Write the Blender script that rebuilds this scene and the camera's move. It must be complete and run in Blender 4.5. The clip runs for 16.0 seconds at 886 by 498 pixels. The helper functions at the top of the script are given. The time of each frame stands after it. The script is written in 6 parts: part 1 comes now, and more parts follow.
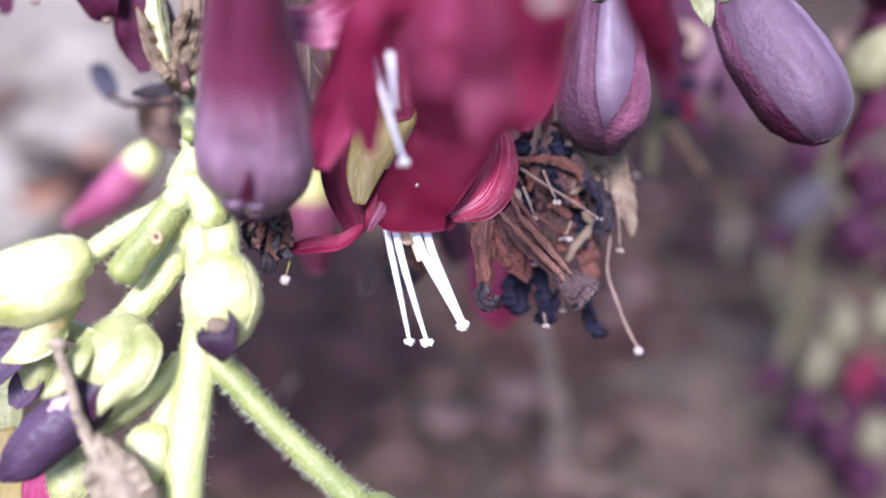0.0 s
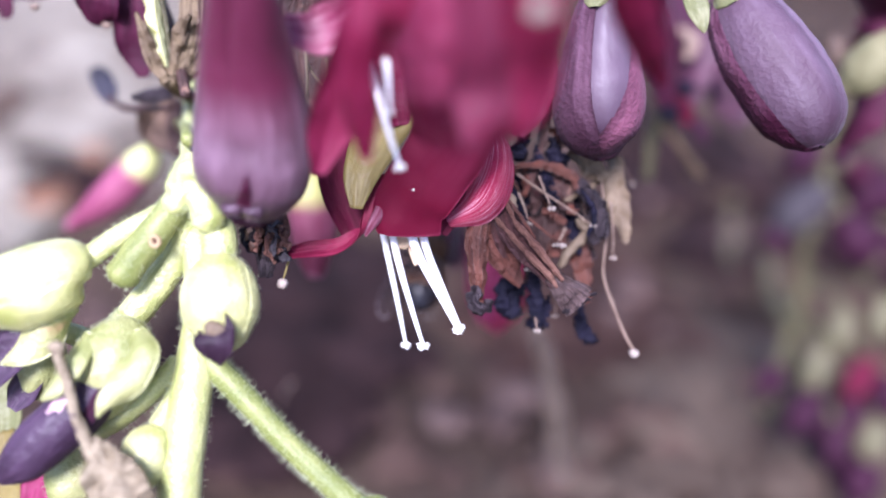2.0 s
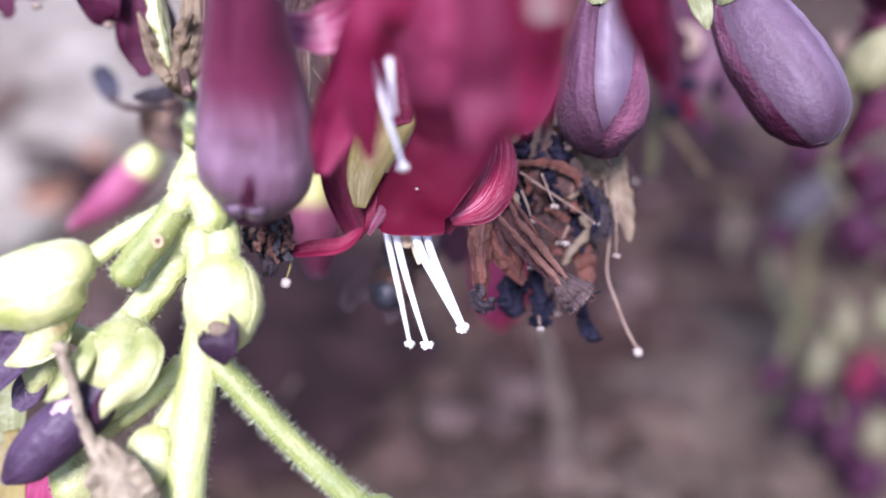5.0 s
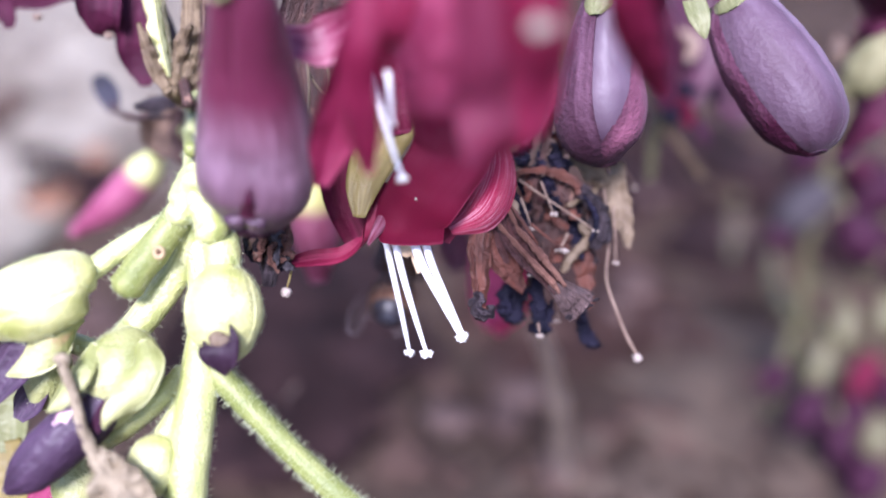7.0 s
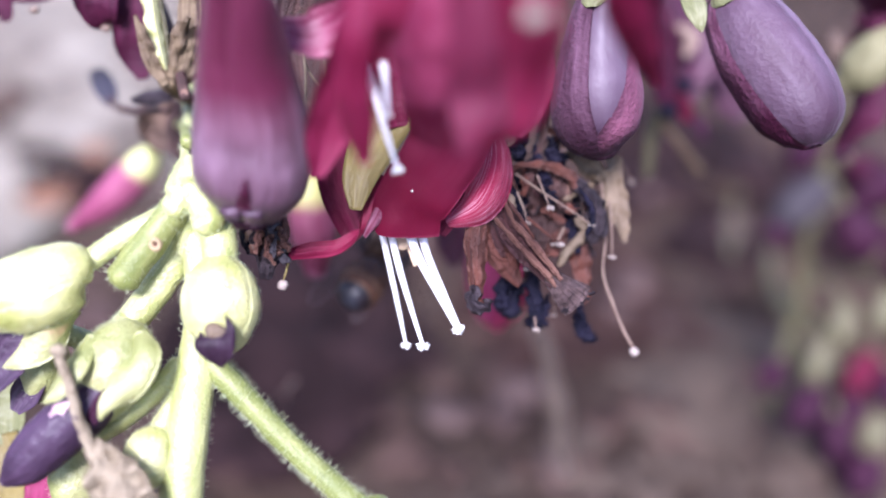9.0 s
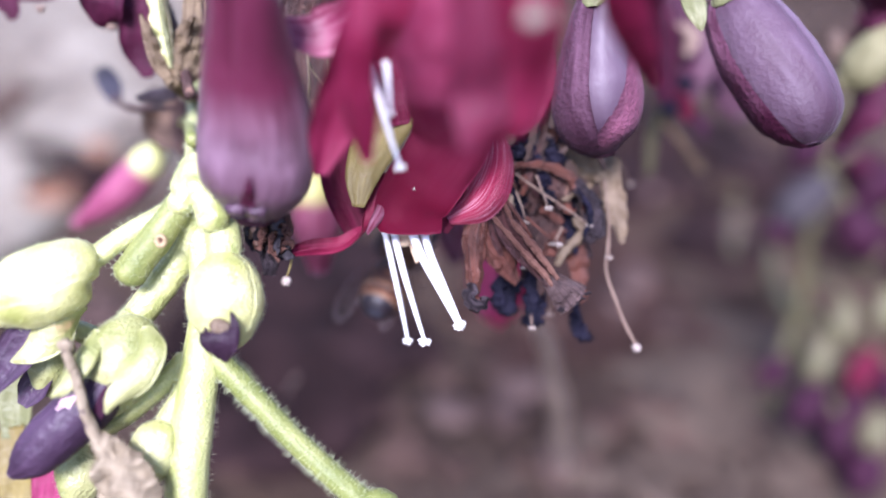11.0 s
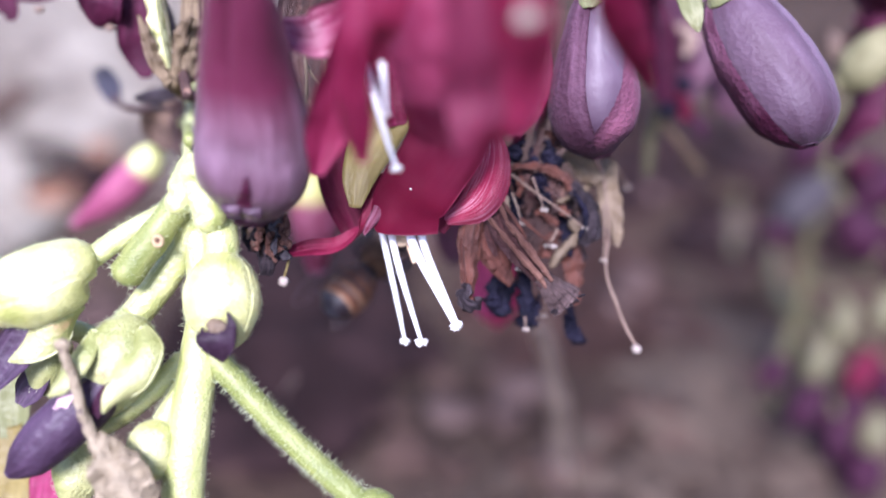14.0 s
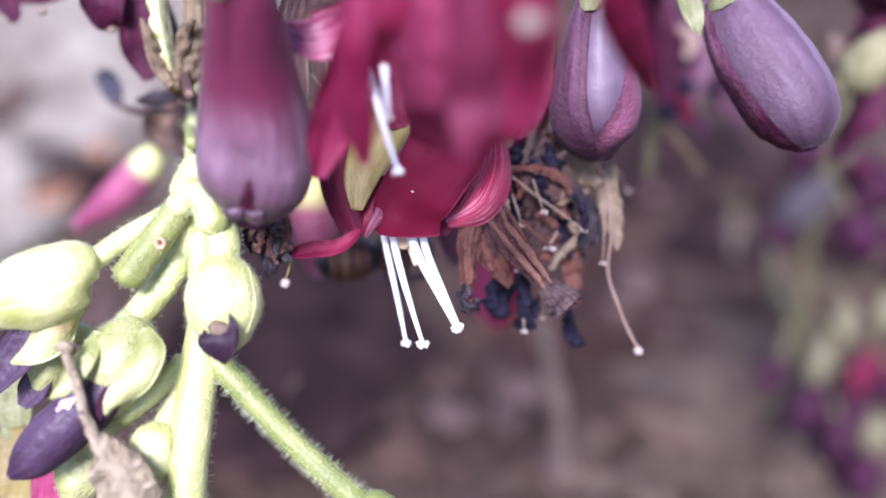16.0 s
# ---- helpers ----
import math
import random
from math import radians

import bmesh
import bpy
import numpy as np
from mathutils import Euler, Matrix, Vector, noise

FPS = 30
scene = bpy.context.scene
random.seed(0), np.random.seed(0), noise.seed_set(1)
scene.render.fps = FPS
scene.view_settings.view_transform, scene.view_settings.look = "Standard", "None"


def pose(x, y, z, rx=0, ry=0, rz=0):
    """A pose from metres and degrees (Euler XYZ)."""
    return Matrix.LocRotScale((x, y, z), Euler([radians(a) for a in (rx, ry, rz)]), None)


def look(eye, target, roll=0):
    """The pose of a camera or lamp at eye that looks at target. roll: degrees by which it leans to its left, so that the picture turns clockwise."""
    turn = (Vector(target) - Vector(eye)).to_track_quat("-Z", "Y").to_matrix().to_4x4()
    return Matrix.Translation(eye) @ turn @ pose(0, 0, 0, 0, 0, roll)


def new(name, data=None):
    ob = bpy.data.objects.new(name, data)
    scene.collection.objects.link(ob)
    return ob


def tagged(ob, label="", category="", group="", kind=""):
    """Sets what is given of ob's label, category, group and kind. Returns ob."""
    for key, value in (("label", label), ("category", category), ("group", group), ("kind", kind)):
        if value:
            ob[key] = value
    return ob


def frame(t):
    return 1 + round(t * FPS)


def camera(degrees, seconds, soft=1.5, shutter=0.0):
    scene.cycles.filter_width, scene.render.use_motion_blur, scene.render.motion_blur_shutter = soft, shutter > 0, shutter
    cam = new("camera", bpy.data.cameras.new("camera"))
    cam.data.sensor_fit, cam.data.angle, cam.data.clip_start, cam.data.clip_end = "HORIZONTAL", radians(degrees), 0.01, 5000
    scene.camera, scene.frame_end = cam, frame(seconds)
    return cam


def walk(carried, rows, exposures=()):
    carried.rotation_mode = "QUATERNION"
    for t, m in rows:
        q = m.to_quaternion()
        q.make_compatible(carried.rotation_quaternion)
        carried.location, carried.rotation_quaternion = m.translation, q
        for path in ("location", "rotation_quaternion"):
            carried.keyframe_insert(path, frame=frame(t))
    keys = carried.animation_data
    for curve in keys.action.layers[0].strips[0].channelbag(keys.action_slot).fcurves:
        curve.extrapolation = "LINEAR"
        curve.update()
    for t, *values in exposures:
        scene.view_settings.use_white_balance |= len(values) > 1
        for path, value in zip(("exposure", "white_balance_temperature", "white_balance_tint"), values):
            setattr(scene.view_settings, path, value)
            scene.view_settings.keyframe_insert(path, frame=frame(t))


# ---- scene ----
# A close view of maroon flowers hanging from a hairy green stalk, over bare brown ground.
# Lengths of the plant are in millimetres along the plant's own axes: x across, y away, z up the bank.
EYE, TILT = 0.158, -30.0
BASE = pose(0, 0, EYE, TILT, 0, 0)
MM = 0.001

cam = camera(59.0, 16.0, soft=1.9)
cam.data.dof.use_dof = True
cam.data.dof.focus_distance = 0.0583
cam.data.dof.aperture_fstop = 10.0
ROWS = [
    (0.0, -0.01, 0.03, -0.01, -0.009, 0.007, -0.002),
    (0.5, 0.16, 0.01, -0.02, -0.033, 0.069, -0.052),
    (1.0, 0.00, -0.23, 0.06, -0.059, 0.037, -0.122),
    (1.5, 0.04, -0.19, -0.00, 0.026, 0.110, -0.139),
    (2.0, 0.30, -0.38, 0.19, 0.025, 0.120, -0.121),
    (2.5, 0.09, -0.15, -0.02, -0.024, 0.281, -0.217),
    (3.0, -0.00, -0.15, 0.03, 0.053, 0.141, -0.061),
    (3.5, 0.19, -0.05, 0.06, 0.055, -0.023, -0.015),
    (4.0, 0.15, -0.26, 0.11, 0.158, -0.091, -0.068),
    (6.5, 0.34, -0.35, 0.88, 0.167, -0.184, 0.363),
    (7.0, 0.31, -0.57, 1.01, 0.228, -0.090, 0.299),
    (7.5, 0.24, -0.65, 0.62, 0.261, -0.264, 0.162),
    (8.0, 0.45, -0.69, 0.64, 0.326, -0.286, 0.164),
    (8.5, 0.62, -0.41, 0.59, 0.261, -0.391, 0.246),
    (9.0, 0.54, -0.63, 0.60, 0.193, -0.232, 0.256),
    (11.5, 0.68, -1.31, 0.54, 0.406, -0.431, 0.152),
    (12.0, 0.78, -1.18, 0.50, 0.325, -0.227, 0.187),
    (12.5, 0.76, -1.26, 0.31, 0.422, -0.451, 0.089),
    (13.0, 0.63, -1.32, 0.12, 0.397, -0.522, 0.010),
    (13.5, 0.78, -1.32, 0.30, 0.397, -0.335, 0.022),
    (14.0, 0.95, -1.41, 0.54, 0.471, -0.368, 0.097),
    (14.5, 0.57, -1.40, 0.27, 0.352, -0.322, 0.132),
    (15.0, 0.42, -1.39, 0.16, 0.321, -0.290, 0.088),
    (15.5, 0.60, -1.46, 0.29, 0.395, -0.338, 0.068),
    (16.0, 0.87, -1.55, 0.67, 0.490, -0.327, 0.041),
]
walk(cam, [(t, BASE @ pose(x * MM, y * MM, z * MM, 90 + pitch, roll, yaw)) for t, x, y, z, yaw, pitch, roll in ROWS],
     [(0.0, 1.16, 5620, 29), (16.0, 1.16, 5620, 29)])

# ---- light ----
SUN_FROM = Vector((-0.12, -0.68, 0.72)).normalized()
world = bpy.data.worlds.new("sky")
scene.world = world
world.use_nodes = True
wn = world.node_tree
sky = wn.nodes.new("ShaderNodeTexSky")
sky.sky_type = "NISHITA"
sky.sun_disc = False
sky.sun_elevation = math.asin(SUN_FROM.z)
sky.sun_rotation = math.atan2(SUN_FROM.x, SUN_FROM.y)
wn.links.new(sky.outputs[0], wn.nodes["Background"].inputs[0])
wn.nodes["Background"].inputs[1].default_value = 0.118
sun_data = bpy.data.lights.new("sun", "SUN")
sun_data.energy, sun_data.angle, sun_data.color = 5.0, radians(18), (1.0, 0.98, 0.95)
sun = new("sun", sun_data)
sun.matrix_world = look(SUN_FROM * 3, (0, 0, 0))


# ---- materials ----
def material(name, low, high, rough=0.5, scale=600.0, streak=0.0, fine=0.0, bump=0.15, sheen=0.0, sheen_tint=(1, 1, 1), thin=0.0,
             coat=0.0, speck=None, spec=0.5, lengthwise=None, grain_uv=None, streak_from=0.3, tip=None):
    """Two tones mixed by noise (or by streaks along the piece), grain and relief on top. scale is per metre."""
    m = bpy.data.materials.new(name)
    m.use_nodes = True
    n, l = m.node_tree.nodes, m.node_tree.links
    bsdf, out = n["Principled BSDF"], n["Material Output"]
    where = n.new("ShaderNodeTexCoord")
    big = n.new("ShaderNodeTexNoise")
    big.inputs["Scale"].default_value, big.inputs["Detail"].default_value = scale, 5
    l.new(where.outputs["Object"], big.inputs["Vector"])
    mix = n.new("ShaderNodeMix")
    mix.data_type = "RGBA"
    mix.inputs["A"].default_value, mix.inputs["B"].default_value = (*low, 1), (*high, 1)
    factor = n.new("ShaderNodeMapRange")
    factor.inputs["From Min"].default_value, factor.inputs["From Max"].default_value = 0.32, 0.68
    l.new(big.outputs["Fac"], factor.inputs["Value"])
    level = factor.outputs["Result"]
    relief = big.outputs["Fac"]
    if streak:
        stretch = n.new("ShaderNodeMapping")
        stretch.inputs["Scale"].default_value = (streak, 1.6, 1)
        l.new(where.outputs["UV"], stretch.inputs["Vector"])
        lines = n.new("ShaderNodeTexNoise")
        lines.inputs["Scale"].default_value, lines.inputs["Detail"].default_value = 1.0, 4
        l.new(stretch.outputs["Vector"], lines.inputs["Vector"])
        both = n.new("ShaderNodeMath")
        both.operation = "MULTIPLY"
        wide = n.new("ShaderNodeMapRange")
        wide.inputs["From Min"].default_value, wide.inputs["From Max"].default_value = streak_from, streak_from + 0.32
        l.new(lines.outputs["Fac"], wide.inputs["Value"])
        add = n.new("ShaderNodeMath")
        add.operation = "ADD"
        add.inputs[1].default_value = 0.35
        l.new(level, add.inputs[0])
        l.new(wide.outputs["Result"], both.inputs[0])
        l.new(add.outputs[0], both.inputs[1])
        level = both.outputs[0]
        relief = lines.outputs["Fac"]
    l.new(level, mix.inputs["Factor"])
    colour = mix.outputs["Result"]
    for tone in (lengthwise, tip):
        if not tone:
            continue
        split = n.new("ShaderNodeSeparateXYZ")
        l.new(where.outputs["UV"], split.inputs[0])
        ramp = n.new("ShaderNodeMapRange")
        ramp.inputs["From Min"].default_value, ramp.inputs["From Max"].default_value = tone[0], tone[1]
        l.new(split.outputs["Y"], ramp.inputs["Value"])
        turn = n.new("ShaderNodeMix")
        turn.data_type = "RGBA"
        l.new(ramp.outputs["Result"], turn.inputs["Factor"])
        l.new(colour, turn.inputs["A"])
        turn.inputs["B"].default_value = (*tone[2], 1)
        colour = turn.outputs["Result"]
    if speck:
        dots = n.new("ShaderNodeTexNoise")
        dots.inputs["Scale"].default_value, dots.inputs["Detail"].default_value = speck[1], 3
        l.new(where.outputs["Object"], dots.inputs["Vector"])
        cut = n.new("ShaderNodeMapRange")
        cut.inputs["From Min"].default_value, cut.inputs["From Max"].default_value = speck[2], speck[2] + 0.08
        l.new(dots.outputs["Fac"], cut.inputs["Value"])
        over = n.new("ShaderNodeMix")
        over.data_type = "RGBA"
        l.new(cut.outputs["Result"], over.inputs["Factor"])
        l.new(colour, over.inputs["A"])
        over.inputs["B"].default_value = (*speck[0], 1)
        colour = over.outputs["Result"]
    l.new(colour, bsdf.inputs["Base Color"])
    bsdf.inputs["Roughness"].default_value = rough
    bsdf.inputs["Specular IOR Level"].default_value = spec
    bsdf.inputs["Sheen Weight"].default_value = sheen
    bsdf.inputs["Sheen Roughness"].default_value = 0.45
    bsdf.inputs["Sheen Tint"].default_value = (*sheen_tint, 1)
    bsdf.inputs["Coat Weight"].default_value = coat
    bsdf.inputs["Coat Roughness"].default_value = 0.35
    if bump:
        grain = n.new("ShaderNodeTexNoise")
        grain.inputs["Scale"].default_value, grain.inputs["Detail"].default_value = fine or scale * 5, 3
        if grain_uv:
            along_grain = n.new("ShaderNodeMapping")
            along_grain.inputs["Scale"].default_value = (*grain_uv, 1)
            l.new(where.outputs["UV"], along_grain.inputs["Vector"])
            l.new(along_grain.outputs["Vector"], grain.inputs["Vector"])
            grain.inputs["Scale"].default_value = 1.0
        else:
            l.new(where.outputs["Object"], grain.inputs["Vector"])
        total = n.new("ShaderNodeMath")
        total.operation = "ADD"
        l.new(relief, total.inputs[0])
        l.new(grain.outputs["Fac"], total.inputs[1])
        lift = n.new("ShaderNodeBump")
        lift.inputs["Strength"].default_value = bump
        lift.inputs["Distance"].default_value = 0.35 / scale
        l.new(total.outputs[0], lift.inputs["Height"])
        l.new(lift.outputs["Normal"], bsdf.inputs["Normal"])
    if thin:
        glow = n.new("ShaderNodeBsdfTranslucent")
        l.new(colour, glow.inputs["Color"])
        blend = n.new("ShaderNodeMixShader")
        blend.inputs[0].default_value = thin
        l.new(bsdf.outputs[0], blend.inputs[1])
        l.new(glow.outputs[0], blend.inputs[2])
        l.new(blend.outputs[0], out.inputs["Surface"])
    return m


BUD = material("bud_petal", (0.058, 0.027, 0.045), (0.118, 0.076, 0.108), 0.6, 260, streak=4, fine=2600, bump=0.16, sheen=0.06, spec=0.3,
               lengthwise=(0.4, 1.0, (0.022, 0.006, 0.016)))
BUD_FLUSHED = material("bud_petal_maroon_base", (0.055, 0.019, 0.033), (0.2, 0.115, 0.16), 0.46, 200, streak=3.2, bump=0.2, sheen=0.05, spec=0.6, coat=0.08,
                       grain_uv=(30, 7), lengthwise=(0.6, 0.42, (0.085, 0.008, 0.03)), tip=(0.72, 0.95, (0.035, 0.007, 0.018)))
BUD_EDGE = material("bud_petal_velvet", (0.025, 0.005, 0.014), (0.115, 0.054, 0.085), 0.75, 260, streak=6, fine=2600, bump=0.3, sheen=0.05, sheen_tint=(1.0, 0.7, 0.85), spec=0.2,
                    lengthwise=(0.4, 0.85, (0.018, 0.003, 0.01)))
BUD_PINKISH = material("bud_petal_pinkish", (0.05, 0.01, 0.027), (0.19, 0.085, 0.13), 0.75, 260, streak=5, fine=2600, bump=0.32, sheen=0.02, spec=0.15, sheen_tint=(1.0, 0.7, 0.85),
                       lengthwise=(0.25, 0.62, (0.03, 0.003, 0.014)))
# Paler copy of BUD: puts the long bud's lit side into colour.
BUD_LIT = material("bud_petal_lit", (0.085, 0.05, 0.075), (0.18, 0.122, 0.168), 0.6, 260, streak=4, fine=2600, bump=0.2, sheen=0.06, spec=0.25,
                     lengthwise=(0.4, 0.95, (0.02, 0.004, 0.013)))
BUD_SMOOTH = material("bud_petal_smooth", (0.0704, 0.0414, 0.0634), (0.119, 0.0818, 0.112), 0.5, 200, fine=3000, bump=0.06, spec=0.35,
                      lengthwise=(0.5, 0.8, (0.03, 0.012, 0.028)))
BUD_TIP = material("bud_tip_petal", (0.03, 0.012, 0.024), (0.12, 0.066, 0.098), 0.5, 700, fine=3000, bump=0.3, spec=0.4)
BUD_ROSE = material("bud_petal_rose", (0.0298, 0.00595, 0.017), (0.17, 0.0561, 0.0935), 0.7, 260, streak=4, fine=2600, bump=0.32, sheen=0.06, sheen_tint=(1.0, 0.7, 0.85), spec=0.25,
                    lengthwise=(0.7, 0.93, (0.022, 0.003, 0.011)))
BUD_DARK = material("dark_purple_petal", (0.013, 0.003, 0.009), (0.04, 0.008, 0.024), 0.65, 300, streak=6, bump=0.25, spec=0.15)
PURPLE = material("dusky_violet_petal", (0.022, 0.01, 0.023), (0.055, 0.029, 0.056), 0.5, 300, streak=6, bump=0.2, spec=0.35)
BEAK = material("blackish_violet_beak", (0.012, 0.004, 0.01), (0.035, 0.018, 0.032), 0.5, 300, streak=6, bump=0.2, spec=0.15)
MAROON = material("maroon_petal", (0.38, 0.02, 0.09), (0.52, 0.065, 0.17), 0.5, 240, streak=3, fine=4500, bump=0.12, sheen=0.2,
                  sheen_tint=(1.0, 0.5, 0.7), thin=0.75)
# Upper part painted brighter pink for the glow of light; crimson below.
DUSKY = material("bright_topped_maroon_petal", (0.44, 0.055, 0.16), (0.6, 0.14, 0.27), 0.5, 240, streak=3, fine=4500, bump=0.12, sheen=0.12,
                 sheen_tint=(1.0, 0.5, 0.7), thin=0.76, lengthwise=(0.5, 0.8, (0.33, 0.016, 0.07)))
CRIMSON = material("crimson_petal", (0.3, 0.005, 0.045), (0.9, 0.55, 0.63), 0.5, 260, streak=30, streak_from=0.5, fine=5000, bump=0.45, sheen=0.06,
                   sheen_tint=(1.0, 0.8, 0.85), thin=0.2)
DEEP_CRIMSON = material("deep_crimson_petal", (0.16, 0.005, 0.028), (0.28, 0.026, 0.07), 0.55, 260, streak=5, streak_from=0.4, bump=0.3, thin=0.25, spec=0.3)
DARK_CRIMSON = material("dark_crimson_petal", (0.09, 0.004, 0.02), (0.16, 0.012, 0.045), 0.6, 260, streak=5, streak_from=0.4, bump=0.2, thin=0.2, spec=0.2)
LAVENDER = material("dusty_lavender_petal", (0.032, 0.027, 0.031), (0.06, 0.053, 0.058), 0.8, 120, streak=6, bump=0.2, spec=0.05)
SLATE = material("slate_petal", (0.018, 0.016, 0.024), (0.045, 0.04, 0.055), 0.6, 300, streak=5, bump=0.3)
MAUVE = material("withered_mauve_petal", (0.022, 0.007, 0.007), (0.085, 0.033, 0.032), 0.6, 420, streak=16, fine=4000, bump=0.7, spec=0.35)
RUSSET = material("russet_petal", (0.035, 0.01, 0.007), (0.12, 0.042, 0.03), 0.6, 420, streak=14, fine=4000, bump=0.6, spec=0.3)
WINE = material("wine_dark_petal", (0.024, 0.003, 0.011), (0.06, 0.008, 0.026), 0.65, 260, streak=7, bump=0.2, spec=0.15)
CLARET = material("claret_petal", (0.221, 0.011, 0.051), (0.323, 0.0298, 0.0935), 0.55, 240, streak=4, bump=0.12, thin=0.6, spec=0.3)
# Pinker copy of MAROON; the bulge's highlight is put into its colour.
BULGE = material("highlit_maroon_petal", (0.38, 0.058, 0.145), (0.52, 0.14, 0.25), 0.5, 240, streak=3, bump=0.12, sheen=0.2, sheen_tint=(1.0, 0.6, 0.75), thin=0.85)
BLUSH = material("blush_petal", (0.2, 0.016, 0.06), (0.46, 0.19, 0.25), 0.5, 240, streak=9, streak_from=0.4, bump=0.2, thin=0.2)
VELVET = material("velvety_pink_petal", (0.14, 0.007, 0.0315), (0.322, 0.14, 0.196), 0.6, 420, streak=5, streak_from=0.4, fine=5000, bump=0.4, thin=0.2)
PLUM = material("plum_petal", (0.03, 0.006, 0.018), (0.085, 0.018, 0.045), 0.6, 240, streak=5, bump=0.2, thin=0.2)
FUZZY = material("fuzzy_olive_calyx", (0.112, 0.105, 0.045), (0.195, 0.18, 0.09), 0.7, 350, fine=3000, bump=0.4)
DRYEDGE = material("tan_petal_edge", (0.085, 0.034, 0.026), (0.21, 0.105, 0.075), 0.65, 420, streak=12, fine=4000, bump=0.7, spec=0.25)
FROSTED = material("frosted_brown_petal", (0.03, 0.016, 0.016), (0.13, 0.085, 0.08), 0.65, 700, streak=22, fine=4000, bump=0.9, spec=0.3)

PETAL_BASE = material("pale_pink_petal_base", (0.5, 0.3, 0.36), (0.7, 0.52, 0.56), 0.5, 300, bump=0.1)
ROSE = material("rose_petal", (0.17, 0.014, 0.05), (0.27, 0.035, 0.1), 0.55, 240, streak=8, bump=0.2, thin=0.15, spec=0.3)
ROSE_TO_GREEN = material("rose_petal_green_base", (0.22, 0.036, 0.09), (0.37, 0.11, 0.185), 0.5, 240, streak=6, bump=0.2, thin=0.2,
                         lengthwise=(0.42, 0.28, (0.62, 0.63, 0.26)))
PINK_TO_GREEN = material("pink_petal_green_base", (0.13, 0.016, 0.045), (0.21, 0.055, 0.095), 0.5, 240, streak=4, bump=0.2, thin=0.2,
                         lengthwise=(0.5, 0.36, (0.42, 0.4, 0.13)))
GREEN = material("hairy_green_stem", (0.122, 0.15, 0.032), (0.245, 0.262, 0.085), 0.5, 420, streak=5, fine=4000, bump=0.25, sheen=0.04, coat=0.1, spec=0.4,
                 sheen_tint=(1, 1, 0.85))
# Brighter copy of GREEN; the strong sun on the stem is put into colour.
LIT_GREEN = material("sunlit_green_stem", (0.245, 0.285, 0.068), (0.57, 0.575, 0.24), 0.4, 420, streak=4, fine=4000, bump=0.3, sheen=0.04, coat=0.4, spec=0.8,
                      sheen_tint=(1, 1, 0.85))
PALE_SEPAL = material("pale_bud_sepal", (0.121, 0.132, 0.0468), (0.22, 0.22, 0.105), 0.5, 380, streak=6, bump=0.3, thin=0.15)
CALYX = material("pale_green_calyx", (0.32, 0.34, 0.082), (0.77, 0.74, 0.335), 0.4, 330, fine=4500, bump=0.35, sheen=0.04, coat=0.55, spec=0.9,
                 sheen_tint=(1, 1, 0.85), thin=0.1, speck=((0.36, 0.27, 0.09), 420, 0.66))
# Darker copy of CALYX; shade on the lower buds is in its colour.
CALYX_SHADED = material("shaded_green_calyx", (0.215, 0.238, 0.06), (0.46, 0.455, 0.195), 0.45, 330, fine=4500, bump=0.35, sheen=0.04, coat=0.4, spec=0.8,
                       sheen_tint=(1, 1, 0.85), thin=0.1, speck=((0.34, 0.24, 0.1), 420, 0.64))
SEPAL = material("yellow_green_sepal", (0.15, 0.112, 0.03), (0.25, 0.195, 0.06), 0.55, 350, streak=6, bump=0.2, thin=0.2,
                 speck=((0.2, 0.12, 0.05), 900, 0.72))
OLIVE = material("olive_dry_sepal", (0.06, 0.054, 0.024), (0.125, 0.112, 0.055), 0.6, 250, streak=6, bump=0.3)
HAIR = material("pale_hair", (0.5, 0.56, 0.31), (0.7, 0.75, 0.5), 0.4, 500, bump=0, thin=0.3)
WHITE = material("white_filament", (0.78, 0.78, 0.78), (0.86, 0.86, 0.86), 0.35, 500, bump=0.05, thin=0.1)
ANTHER = material("white_anther", (0.75, 0.72, 0.66), (0.85, 0.84, 0.8), 0.6, 1500, bump=0.5)
DRY_ANTHER = material("dry_pale_anther", (0.24, 0.192, 0.16), (0.368, 0.312, 0.272), 0.7, 1500, bump=0.5, spec=0.2)
CREAM = material("cream_petal_base", (0.75, 0.55, 0.36), (0.82, 0.68, 0.45), 0.5, 400, streak=8, bump=0.2, thin=0.3)
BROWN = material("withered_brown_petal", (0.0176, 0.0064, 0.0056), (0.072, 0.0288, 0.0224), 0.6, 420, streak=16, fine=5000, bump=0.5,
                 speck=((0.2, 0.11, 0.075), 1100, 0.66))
RUST = material("withered_rust_petal", (0.034, 0.009, 0.005), (0.135, 0.039, 0.022), 0.6, 420, streak=12, fine=4000, bump=0.5)
LEAFDRY = material("dry_brown_petal", (0.06, 0.034, 0.026), (0.2, 0.125, 0.085), 0.65, 300, streak=8, fine=4000, bump=0.4, thin=0.2)
GREYED = material("withered_grey_purple_petal", (0.012, 0.009, 0.011), (0.07, 0.053, 0.06), 0.5, 500, streak=12, fine=3000, bump=1.0, spec=0.15)
BLACK = material("blackened_petal", (0.004, 0.004, 0.009), (0.015, 0.013, 0.026), 0.55, 600, bump=0.7, spec=0.1)
STRAW = material("dry_straw_bract", (0.123, 0.0831, 0.0491), (0.231, 0.17, 0.109), 0.6, 420, streak=12, bump=0.4, thin=0.2)
HUSK = material("dry_husk", (0.085, 0.052, 0.03), (0.3, 0.22, 0.125), 0.65, 420, streak=9, bump=0.5, thin=0.3, speck=((0.11, 0.065, 0.04), 500, 0.68))
